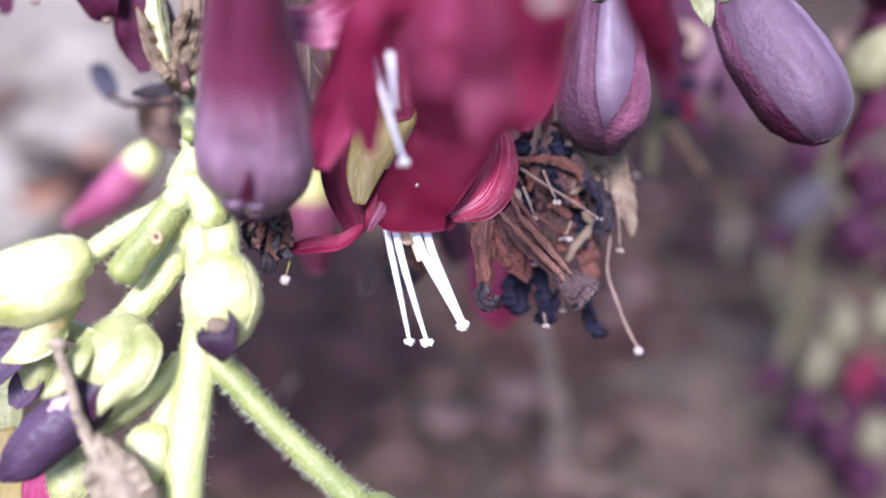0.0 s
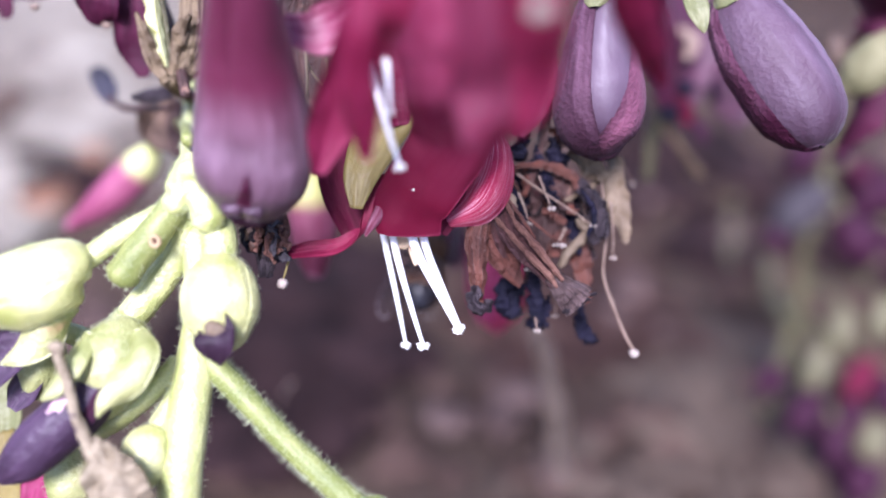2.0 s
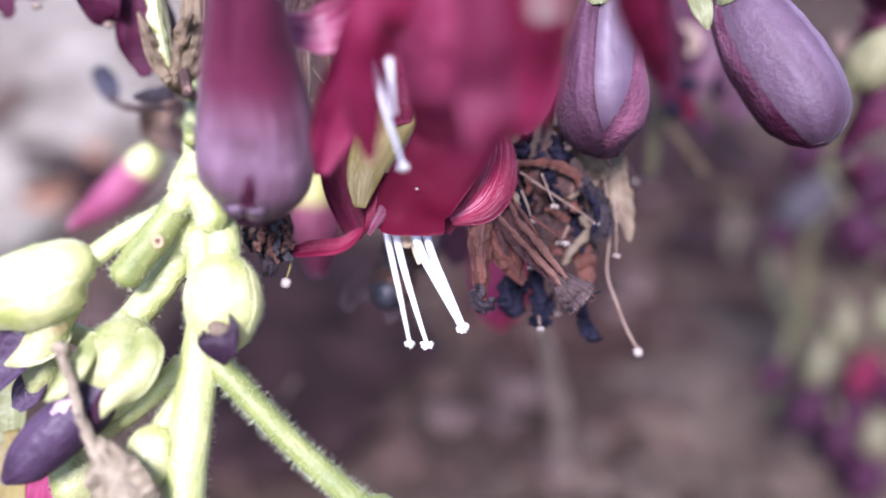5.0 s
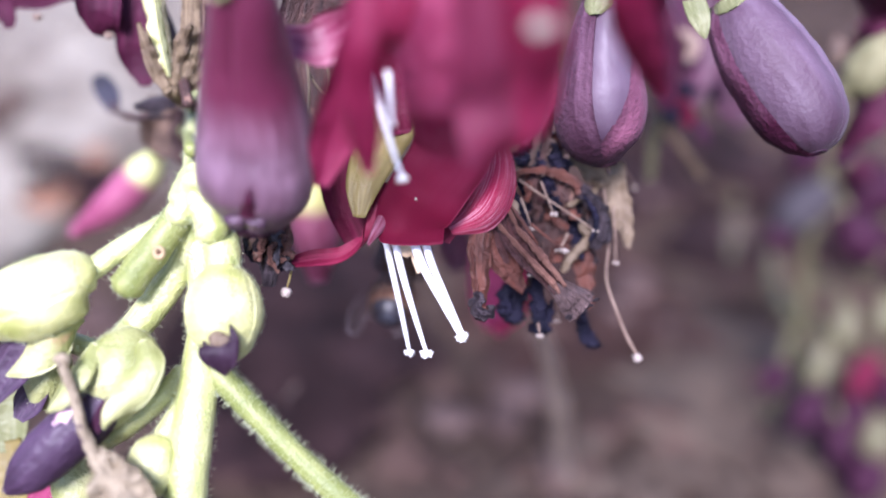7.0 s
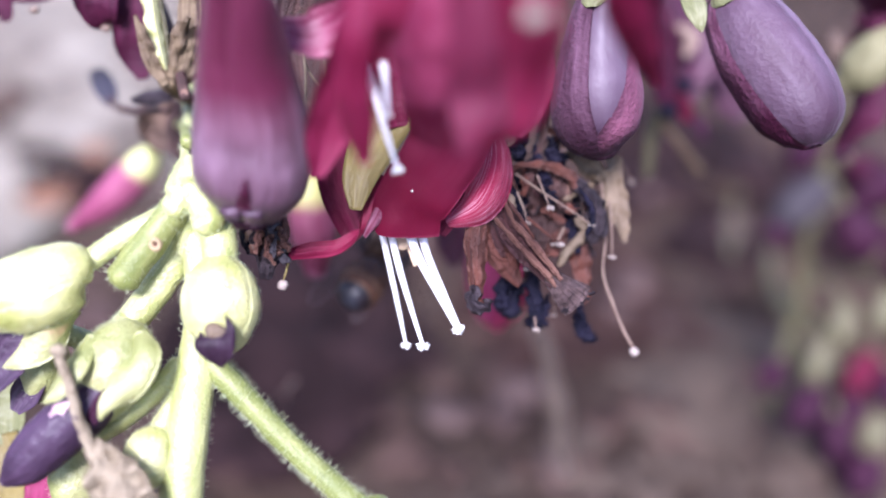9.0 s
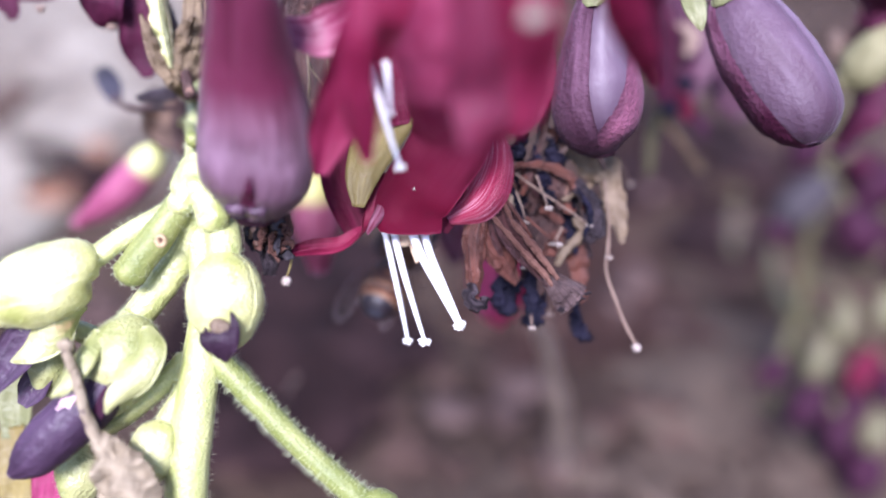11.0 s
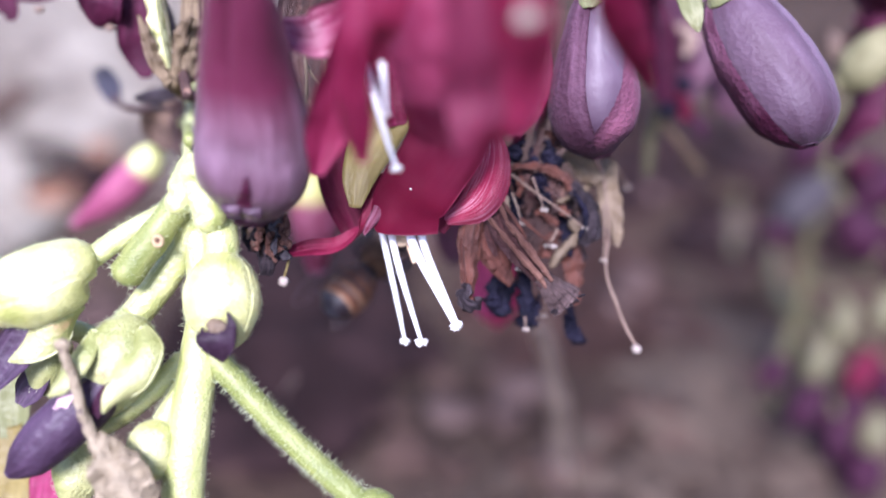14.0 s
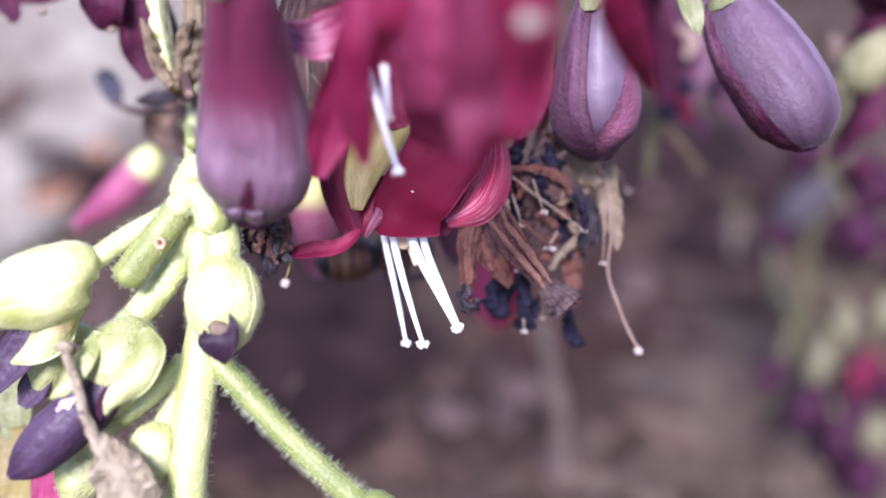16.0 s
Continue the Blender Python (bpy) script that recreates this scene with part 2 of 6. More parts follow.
SCAR = material("scar_rim", (0.26, 0.19, 0.1), (0.42, 0.32, 0.18), 0.6, 700, bump=0.3)
TAN = material("dry_filament", (0.13, 0.078, 0.0553), (0.221, 0.156, 0.114), 0.6, 600, bump=0.2)
DRYLEAF = material("dry_fuzzy_leaf", (0.23, 0.18, 0.115), (0.43, 0.355, 0.24), 0.8, 700, fine=3000, bump=0.7, thin=0.2, speck=((0.09, 0.055, 0.06), 900, 0.64))
SOIL = material("brown_soil", (0.057, 0.034, 0.0245), (0.119, 0.082, 0.061), 0.9, 12, spec=0.1, fine=200, bump=1.0, speck=((0.125, 0.094, 0.072), 55, 0.62))
PALE_MOUND = material("pale_mound", (0.17, 0.138, 0.106), (0.44, 0.388, 0.305), 0.9, 30, spec=0.1, fine=320, bump=0.8, speck=((0.12, 0.09, 0.075), 45, 0.6))
DARK_CRUMB = material("dark_brown_crumbs", (0.009, 0.0045, 0.0045), (0.034, 0.018, 0.018), 0.9, 50, spec=0.1, fine=500, bump=0.6)
RED_CRUMB = material("reddish_brown_crumbs", (0.028, 0.014, 0.011), (0.066, 0.035, 0.028), 0.9, 60, spec=0.1, fine=500, bump=0.6)
CLOD = material("pale_soil_clod", (0.062, 0.044, 0.033), (0.112, 0.082, 0.062), 0.9, 60, spec=0.1, fine=500, bump=0.6)
LEAFBROWN = material("dark_leaf_litter", (0.052, 0.03, 0.023), (0.098, 0.06, 0.047), 0.9, 60, spec=0.1, fine=500, bump=0.6)
LEAFTAN = material("tan_leaf_litter", (0.2, 0.1, 0.06), (0.36, 0.2, 0.13), 0.9, 90, spec=0.1, fine=500, bump=0.6)
LITTER = material("brown_litter", (0.05, 0.03, 0.026), (0.15, 0.1, 0.085), 0.9, 60, spec=0.1, fine=500, bump=0.6)
TWIG = material("grey_brown_twig", (0.18, 0.13, 0.096), (0.28, 0.205, 0.155), 0.85, 90, fine=700, bump=0.7)
BEE_BROWN = material("amber_bee_band", (0.085, 0.032, 0.018), (0.165, 0.072, 0.04), 0.6, 700, fine=5000, bump=0.3, spec=0.2)
BEE_PALE = material("tan_bee_band", (0.2, 0.115, 0.068), (0.32, 0.2, 0.13), 0.7, 900, bump=0.4, spec=0.2)
WING_VEIN = material("wing_rim", (0.2, 0.17, 0.17), (0.3, 0.26, 0.26), 0.35, 900, bump=0)
BEE_TIP = material("glossy_bee_tip", (0.01, 0.01, 0.015), (0.03, 0.03, 0.04), 0.4, 900, bump=0.2, spec=0.35)
BEE_DARK = material("dark_bee_band", (0.006, 0.004, 0.007), (0.016, 0.011, 0.015), 0.35, 700, bump=0.2, spec=0.5)
BEE_FUR = material("bee_fur", (0.06, 0.03, 0.018), (0.12, 0.066, 0.04), 0.9, 1500, bump=0.9, spec=0.1)
WING = bpy.data.materials.new("bee_wing")
WING.use_nodes = True
wing_bsdf = WING.node_tree.nodes["Principled BSDF"]
wing_bsdf.inputs["Base Color"].default_value = (0.2, 0.18, 0.17, 1)
wing_bsdf.inputs["Roughness"].default_value = 0.5
wing_bsdf.inputs["Specular IOR Level"].default_value = 0.1
wing_bsdf.inputs["Alpha"].default_value = 0.025


# ---- shapes ----
class Geo:
    """Vertices in plant millimetres, faces, and one uv per vertex."""

    def __init__(self):
        self.v, self.f, self.uv = [], [], []

    def grid(self, rows, uvs, ring=False):
        start, n = len(self.v), len(rows[0])
        for row, uv in zip(rows, uvs):
            self.v += row
            self.uv += uv
        for i in range(len(rows) - 1):
            for j in range(n if ring else n - 1):
                a, b = start + i * n + j, start + i * n + (j + 1) % n
                self.f.append((a, b, b + n, a + n))
        return start, n


ORIGIN = {}


def thing(name, base, label, category, group=""):
    ob = new(name)
    ob.empty_display_size = 0.002
    ob.matrix_world = BASE @ Matrix.Translation(Vector(base) * MM)
    ORIGIN[ob.name] = Vector(base)
    return tagged(ob, label, category, group)


def part(name, geo, mat, parent, label="", kind=""):
    base = ORIGIN[parent.name]
    mesh = bpy.data.meshes.new(name)
    mesh.from_pydata([((Vector(p) - base) * MM)[:] for p in geo.v], [], geo.f)
    layer = mesh.uv_layers.new(name="uv")
    loops = np.empty(len(mesh.loops), dtype=np.int32)
    mesh.loops.foreach_get("vertex_index", loops)
    layer.data.foreach_set("uv", np.array(geo.uv, dtype=np.float32)[loops].ravel())
    mesh.polygons.foreach_set("use_smooth", [True] * len(mesh.polygons))
    mesh.materials.append(mat)
    ob = new(name, mesh)
    ob.parent = parent
    ORIGIN[ob.name] = base
    return tagged(ob, label, "", "", kind)


def spline(points, count):
    """Catmull-Rom through the points, of any number of values each."""
    p = [np.array(q, dtype=float) for q in points]
    if len(p) == 2:
        return [p[0] + (p[1] - p[0]) * i / count for i in range(count + 1)]
    p = [2 * p[0] - p[1], *p, 2 * p[-1] - p[-2]]
    out, spans = [], len(p) - 3
    for i in range(count + 1):
        s = min(i / count * spans, spans - 1e-9)
        k, t = int(s), s - int(s)
        a, b, c, d = p[k:k + 4]
        out.append(0.5 * (2 * b + (c - a) * t + (2 * a - 5 * b + 4 * c - d) * t * t + (3 * b - a - 3 * c + d) * t ** 3))
    return out


def values(numbers, count):
    return [float(v[0]) for v in spline([(n,) for n in numbers], count)]


def tangents(line):
    out = []
    for i in range(len(line)):
        d = Vector(line[min(i + 1, len(line) - 1)]) - Vector(line[max(i - 1, 0)])
        out.append(d.normalized() if d.length else Vector((0, 0, 1)))
    return out


def tube(points, radii, count=24, seg=10, rough=0.0, freq=0.8, geo=None, ends=True):
    """A round stem through the points."""
    geo = geo or Geo()
    line, rr = [Vector(p) for p in spline(points, count)], values(radii, count)
    tan = tangents(line)
    side = tan[0].orthogonal().normalized()
    rows, uvs = [], []
    for i, (p, t, r) in enumerate(zip(line, tan, rr)):
        side = (side - t * side.dot(t)).normalized()
        up = t.cross(side)
        row = []
        for j in range(seg):
            a = 2 * math.pi * j / seg
            w = side * math.cos(a) + up * math.sin(a)
            q = p + w * r
            row.append(q + w * (noise.noise(q * freq) * rough))
        rows.append(row)
        uvs.append([(j / seg, i / count) for j in range(seg)])
    if ends:
        for at, sign, row_at in ((0, -1, 0), (-1, 1, len(rows))):
            p, t, r = line[at], tan[at], rr[at]
            cap = [p + t * (sign * r * 0.45) + (q - p) * 0.6 for q in rows[at]]
            tip = [p + t * (sign * r * 0.6) + (q - p) * 0.05 for q in rows[at]]
            uv = uvs[at]
            if at == 0:
                rows, uvs = [tip, cap] + rows, [uv, uv] + uvs
            else:
                rows, uvs = rows + [cap, tip], uvs + [uv, uv]
    start, n = geo.grid(rows, uvs, ring=True)
    geo.f.append(tuple(start + j for j in reversed(range(n))))
    last = start + (len(rows) - 1) * n
    geo.f.append(tuple(last + j for j in range(n)))
    return geo


def slab(rows, inner, uvs, geo=None):
    """A closed sheet between an outer and an inner grid of points."""
    geo = geo or Geo()
    a, n = geo.grid(rows, uvs)
    b, _ = geo.grid(inner, uvs)
    m = len(rows)
    edge = [(i, 0) for i in range(m)] + [(m - 1, j) for j in range(1, n)] + [(i, n - 1) for i in range(m - 2, -1, -1)] + \
           [(0, j) for j in range(n - 2, 0, -1)]
    count = len(geo.f)
    full = (m - 1) * (n - 1)
    geo.f[count - full:] = [tuple(reversed(f)) for f in geo.f[count - full:]]
    for k in range(len(edge)):
        (i, j), (i2, j2) = edge[k], edge[(k + 1) % len(edge)]
        geo.f.append((a + i * n + j, b + i * n + j, b + i2 * n + j2, a + i2 * n + j2))
    return geo


def petal(spine, widths, sides, cup=0.0, thick=0.22, ruffle=0.15, count=26, cross=12, curl=0.0, freq=0.5, geo=None):
    """A sheet along a spine: half widths, the direction across at each point, cup (a bow across, in half widths), curled edges."""
    line = [Vector(p) for p in spline(spine, count)]
    ww = values(widths, count)
    ss = [Vector(s) for s in spline(sides, count)] if isinstance(sides, list) else [Vector(sides)] * (count + 1)
    cups = values(cup, count) if isinstance(cup, (list, tuple)) else [cup] * (count + 1)
    tan = tangents(line)
    outer, inner, uvs = [], [], []
    for i, (p, t, s, w, c) in enumerate(zip(line, tan, ss, ww, cups)):
        s = (s - t * s.dot(t)).normalized()
        up = t.cross(s).normalized()
        w = max(w, 0.06)
        a_row, b_row, uv = [], [], []
        for j in range(cross + 1):
            u = 2 * j / cross - 1
            q = p + s * (u * w * (1 - curl * u * u)) + up * (w * c * u * u)
            q = q + up * (ruffle * noise.noise(q * freq) * (0.4 + abs(u))) + t * (0.25 * ruffle * noise.noise(q * freq * 3))
            half = thick * (0.5 - 0.38 * u ** 4)
            a_row.append(q + up * half)
            b_row.append(q - up * half)
            uv.append((u * 0.5 + 0.5, i / count))
        outer.append(a_row)
        inner.append(b_row)
        uvs.append(uv)
    return slab(outer, inner, uvs, geo)


def shell(axis, radii, a0, a1, lift=0.2, thick=0.3, toward=(0, -1, 0), s0=0.0, s1=1.0, count=28, cross=16, wrinkle=0.06, freq=0.9,
          narrow=0.0, squash=1.0, tuck=0.5, belly=0.0):
    """One petal or sepal wrapped round an axis, from the angle a0 to a1 (degrees, 0 toward the viewer's side)."""
    line, rr = [Vector(p) for p in spline(axis, 60)], values(radii, 60)
    tan = tangents(line)
    outer, inner, uvs = [], [], []
    for i in range(count + 1):
        s = s0 + (s1 - s0) * i / count
        k = min(int(s * 60), 59)
        f = s * 60 - k
        p, t, r = line[k].lerp(line[k + 1], f), tan[k].lerp(tan[k + 1], f).normalized(), rr[k] + (rr[k + 1] - rr[k]) * f
        e1 = Vector(toward)
        e1 = (e1 - t * e1.dot(t)).normalized()
        e2 = t.cross(e1)
        mid, half = (a0 + a1) / 2, (a1 - a0) / 2 * (1 - narrow * (i / count) ** 2.2)
        a_row, b_row, uv = [], [], []
        for j in range(cross + 1):
            u = 2 * j / cross - 1
            a = radians(mid + half * u)
            w = e1 * (math.cos(a) * squash) + e2 * math.sin(a)
            q = max(r, 0.04) + lift * (1 - tuck * u ** 4) - 0.02 - belly * min(r, 2.0) * u * u
            at = p + w * q
            at = at + w * (wrinkle * noise.noise(at * freq) + 0.4 * wrinkle * noise.noise(Vector((u * 9, s * 2, mid))))
            th = thick * (1 - 0.6 * u ** 4)
            a_row.append(at)
            b_row.append(at - w * min(th, q * 0.6))
            uv.append((u * 0.5 + 0.5, s))
        outer.append(a_row)
        inner.append(b_row)
        uvs.append(uv)
    return slab(outer, inner, uvs)


def hairs(source, number, length=0.42, radius=0.02, seed=1, geo=None):
    """Fine bent hairs standing on the faces of a shape."""
    rng = random.Random(seed)
    geo = geo or Geo()
    faces = [f for f in source.f if len(f) == 4]
    areas = []
    for f in faces:
        a, b, c, d = (Vector(source.v[k]) for k in f)
        areas.append((c - a).cross(d - b).length)
    for f in rng.choices(faces, areas, k=number):
        a, b, c, d = (Vector(source.v[k]) for k in f)
        n = (c - a).cross(d - b)
        if n.length < 1e-9:
            continue
        n.normalize()
        u, w = rng.random(), rng.random()
        p = a.lerp(b, u).lerp(d.lerp(c, u), w)
        s = n.orthogonal().normalized()
        o = n.cross(s)
        size = length * rng.uniform(0.35, 1.15)
        lean = s * rng.uniform(-0.5, 0.5) + o * rng.uniform(-0.5, 0.5)
        mid, tip = p + (n + lean * 0.4) * size * 0.55, p + (n + lean) * size
        k = len(geo.v)
        for at, r in ((p - n * 0.03, radius), (mid, radius * 0.7)):
            for j in range(3):
                g = 2.0944 * j
                geo.v.append(at + (s * math.cos(g) + o * math.sin(g)) * r)
        geo.v.append(tip)
        geo.uv += [(0.5, 0.5)] * 7
        for j in range(3):
            j2 = (j + 1) % 3
            geo.f += [(k + j, k + j2, k + 3 + j2, k + 3 + j), (k + 3 + j, k + 3 + j2, k + 6)]
    return geo


def lump(centre, size, seed=0, rings=9, seg=12, rough=0.25, freq=1.0, geo=None):
    """An uneven rounded body."""
    geo = geo or Geo()
    c, size = Vector(centre), Vector(size) if not isinstance(size, (int, float)) else Vector((size, size, size))
    rows, uvs = [], []
    off = Vector((seed * 7.3, seed * 3.1, seed * 1.7))
    for i in range(rings + 1):
        th = math.pi * (0.02 + 0.96 * i / rings)
        row = []
        for j in range(seg):
            a = 2 * math.pi * j / seg
            w = Vector((math.sin(th) * math.cos(a), math.sin(th) * math.sin(a), math.cos(th)))
            k = 1 + rough * noise.noise(w * 1.6 * freq + off) + 0.4 * rough * noise.noise(w * 4 * freq + off)
            row.append(c + Vector((w.x * size.x, w.y * size.y, w.z * size.z)) * k)
        rows.append(row)
        uvs.append([(j / seg, i / rings) for j in range(seg)])
    start, n = geo.grid(rows, uvs, ring=True)
    geo.f.append(tuple(start + j for j in range(n)))
    geo.f.append(tuple(start + rings * n + j for j in reversed(range(n))))
    return geo


def stamen(parent, line, radius, knob, mat=WHITE, knob_mat=ANTHER, label="", seed=0, lobes=3):
    """A filament with a lobed anther at its end."""
    f = part("filament", tube(line, [radius * 1.15, radius * 0.9, radius * 0.5], 16, 8), mat, parent, label)
    g, tip = Geo(), Vector(line[-1])
    rng = random.Random(seed)
    for k in range(lobes):
        a = 6.283 * k / lobes + rng.random()
        lump(tip + Vector((math.cos(a), 0.5 * math.sin(a), rng.uniform(-0.25, 0.25))) * knob * (0.6 if lobes > 1 else 0.1), knob * rng.uniform(0.4, 0.65), seed + k, 8, 11, 0.8 if lobes > 1 else 0.35,
             1.6, g)
    part("anther", g, knob_mat, f)
    return f


ACROSS = (1, 0, 0)

# ---- ground ----
GROUND_DOWN = Vector((0, math.sin(radians(-TILT)), -math.cos(radians(-TILT))))


def ground_z(x, y):
    near = math.exp(-(x * x + (y - 0.3) ** 2) / 2)
    p = Vector((x, y, 0))
    return near * (0.0115 * noise.noise(p * 7) + 0.005 * noise.noise(p * 22) + 0.002 * noise.noise(p * 62)) + 0.1 * (1 - near) * noise.noise(p * 0.3)


def ground_sheet():
    n, half = 150, 60.0
    steps = [math.copysign(abs(u) ** 4 * half + abs(u) * 0.65, u) for u in (2 * i / n - 1 for i in range(n + 1))]
    v, f = [], []
    for y in steps:
        for x in steps:
            v.append((x, y + 0.3, ground_z(x, y + 0.3)))
    for i in range(n):
        for j in range(n):
            a = i * (n + 1) + j
            f.append((a, a + 1, a + n + 2, a + n + 1))
    mesh = bpy.data.meshes.new("ground")
    mesh.from_pydata(v, [], f)
    mesh.polygons.foreach_set("use_smooth", [True] * len(f))
    mesh.materials.append(SOIL)
    return tagged(new("ground", mesh), "bare brown soil, uneven and dry", "ground", "", "structure")


ground_sheet()


def flat_thing(name, geo, mat, label, category, kind="", group=""):
    """A thing of one mesh, built in world metres."""
    mesh = bpy.data.meshes.new(name)
    mesh.from_pydata([tuple(p) for p in geo.v], [], geo.f)
    mesh.polygons.foreach_set("use_smooth", [True] * len(mesh.polygons))
    mesh.materials.append(mat)
    return tagged(new(name, mesh), label, category, group, kind)


def mound_z(x, y):
    """The height of the flat pale mound's top over the soil, or None beside it."""
    up = 1 - ((x + 0.338) / 0.238) ** 2 - ((y - 0.54) / 0.432) ** 2
    return 0.0432 * math.sqrt(up) - 0.0065 if up > 0.02 else None


def scatter(number, seed, xs, ys, size, flat, mat_name, mat, label, category, keep=None, on=ground_z, rings=6, seg=9, lift=0.0007):
    """Many uneven crumbs strewn over a stretch of the ground, joined into one piece of stuff."""
    rng = random.Random(seed)
    geo = Geo()
    for _ in range(number):
        x, y, q = rng.uniform(*xs), rng.uniform(*ys), rng.uniform(*size)
        z = on(x, y)
        if z is None or (keep and not keep(x, y)):
            continue
        lump((x, y, z + lift), (q * rng.uniform(0.6, 1.5), q * rng.uniform(0.6, 1.5), q * flat), rng.random() * 50, rings, seg, 0.55, 1, geo)
    return flat_thing(mat_name, geo, mat, label, category, "stuff")


def bell(x, y, cx, cy, wx, wy, seed):
    """True near the middle of a patch with a ragged edge."""
    d = ((x - cx) / wx) ** 2 + ((y - cy) / wy) ** 2
    return d + 0.9 * noise.noise(Vector((x * 40, y * 40, seed))) < 0.75


# Low pale mound added at the far left of the soil.
flat_thing("stone", lump((-0.338, 0.54, -0.007), (0.238, 0.432, 0.043), 4, 30, 60, 0.2, 1.5), PALE_MOUND, "pale mottled flat mound half sunk in the soil", "stone")
scatter(900, 23, (-0.31, -0.12), (0.2, 0.54), (0.003, 0.008), 0.4, "leaf_litter", LEAFBROWN, "brown crumbled leaf litter lying on the pale mound", "leaf litter",
        lambda x, y: noise.noise(Vector((x * 20, y * 13, 3.0))) > 0.26, mound_z)
PATCHES = ((-0.181, 0.324, 0.007, 0.004), (-0.174, 0.302, 0.009, 0.009), (-0.158, 0.306, 0.009, 0.010), (-0.167, 0.318, 0.010, 0.008), (-0.160, 0.320, 0.009, 0.009))
scatter(2400, 29, (-0.21, -0.14), (0.28, 0.36), (0.002, 0.005), 0.5, "dark_crumbs", DARK_CRUMB, "blackish leaf crumbs gathered in patches on the pale mound", "leaf litter",
        lambda x, y: any(bell(x, y, cx, cy, wx, wy, cx * 90) for cx, cy, wx, wy in PATCHES), mound_z, lift=0.0025)
scatter(500, 31, (-0.18, -0.15), (0.28, 0.345), (0.002, 0.0045), 0.5, "leaf_litter", LEAFTAN, "tan scraps of dry leaf on the pale mound", "leaf litter",
        lambda x, y: bell(x, y, -0.165, 0.295, 0.006, 0.006, 4.0) or bell(x, y, -0.1605, 0.331, 0.006, 0.006, 5.0), mound_z, lift=0.0035)
# Dark crumbs that make the soil darker on the left.
scatter(420, 5, (-0.09, -0.004), (0.15, 0.28), (0.006, 0.014), 0.22, "dark_crumbs", DARK_CRUMB, "dark brown crumbs spread on the soil", "leaf mould",
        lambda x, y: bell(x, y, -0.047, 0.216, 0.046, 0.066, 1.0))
# Added dark crumbs stand in for shadow on the soil by the far stalk.
scatter(170, 6, (0.06, 0.185), (0.25, 0.44), (0.006, 0.015), 0.22, "dark_crumbs", DARK_CRUMB, "dark brown crumbs standing in for shadow by the far flower stalk", "leaf mould",
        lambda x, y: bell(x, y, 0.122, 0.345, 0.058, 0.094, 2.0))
scatter(420, 11, (-0.25, 0.4), (0.07, 0.8), (0.002, 0.008), 0.5, "soil_crumbs", LITTER, "crumbs of dry soil and litter on the ground", "soil", None, ground_z, 5, 7)
scatter(900, 12, (0.014, 0.23), (0.07, 0.26), (0.002, 0.006), 0.22, "soil_clods", CLOD, "pale dry clods scattered on the soil", "soil", lambda x, y: y < 0.144 + 0.45 * x)
# Reddish crumbs that make the soil darker behind the withered flower.
scatter(700, 14, (0.0, 0.09), (0.165, 0.29), (0.003, 0.007), 0.22, "dark_crumbs", RED_CRUMB, "dark reddish brown crumbs in a ragged patch on the soil", "leaf litter",
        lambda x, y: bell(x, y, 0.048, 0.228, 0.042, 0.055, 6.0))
scatter(500, 15, (0.04, 0.15), (0.12, 0.25), (0.003, 0.007), 0.22, "soil_clods", CLOD, "pale dry clods in a ragged patch on the soil", "soil",
        lambda x, y: bell(x, y, 0.102, 0.176, 0.045, 0.045, 7.0))
scatter(330, 13, (-0.07, 0.19), (0.144, 0.4), (0.0025, 0.007), 0.22, "dark_crumbs", LEAFBROWN, "dark reddish brown leaf litter scattered on the soil", "leaf litter")


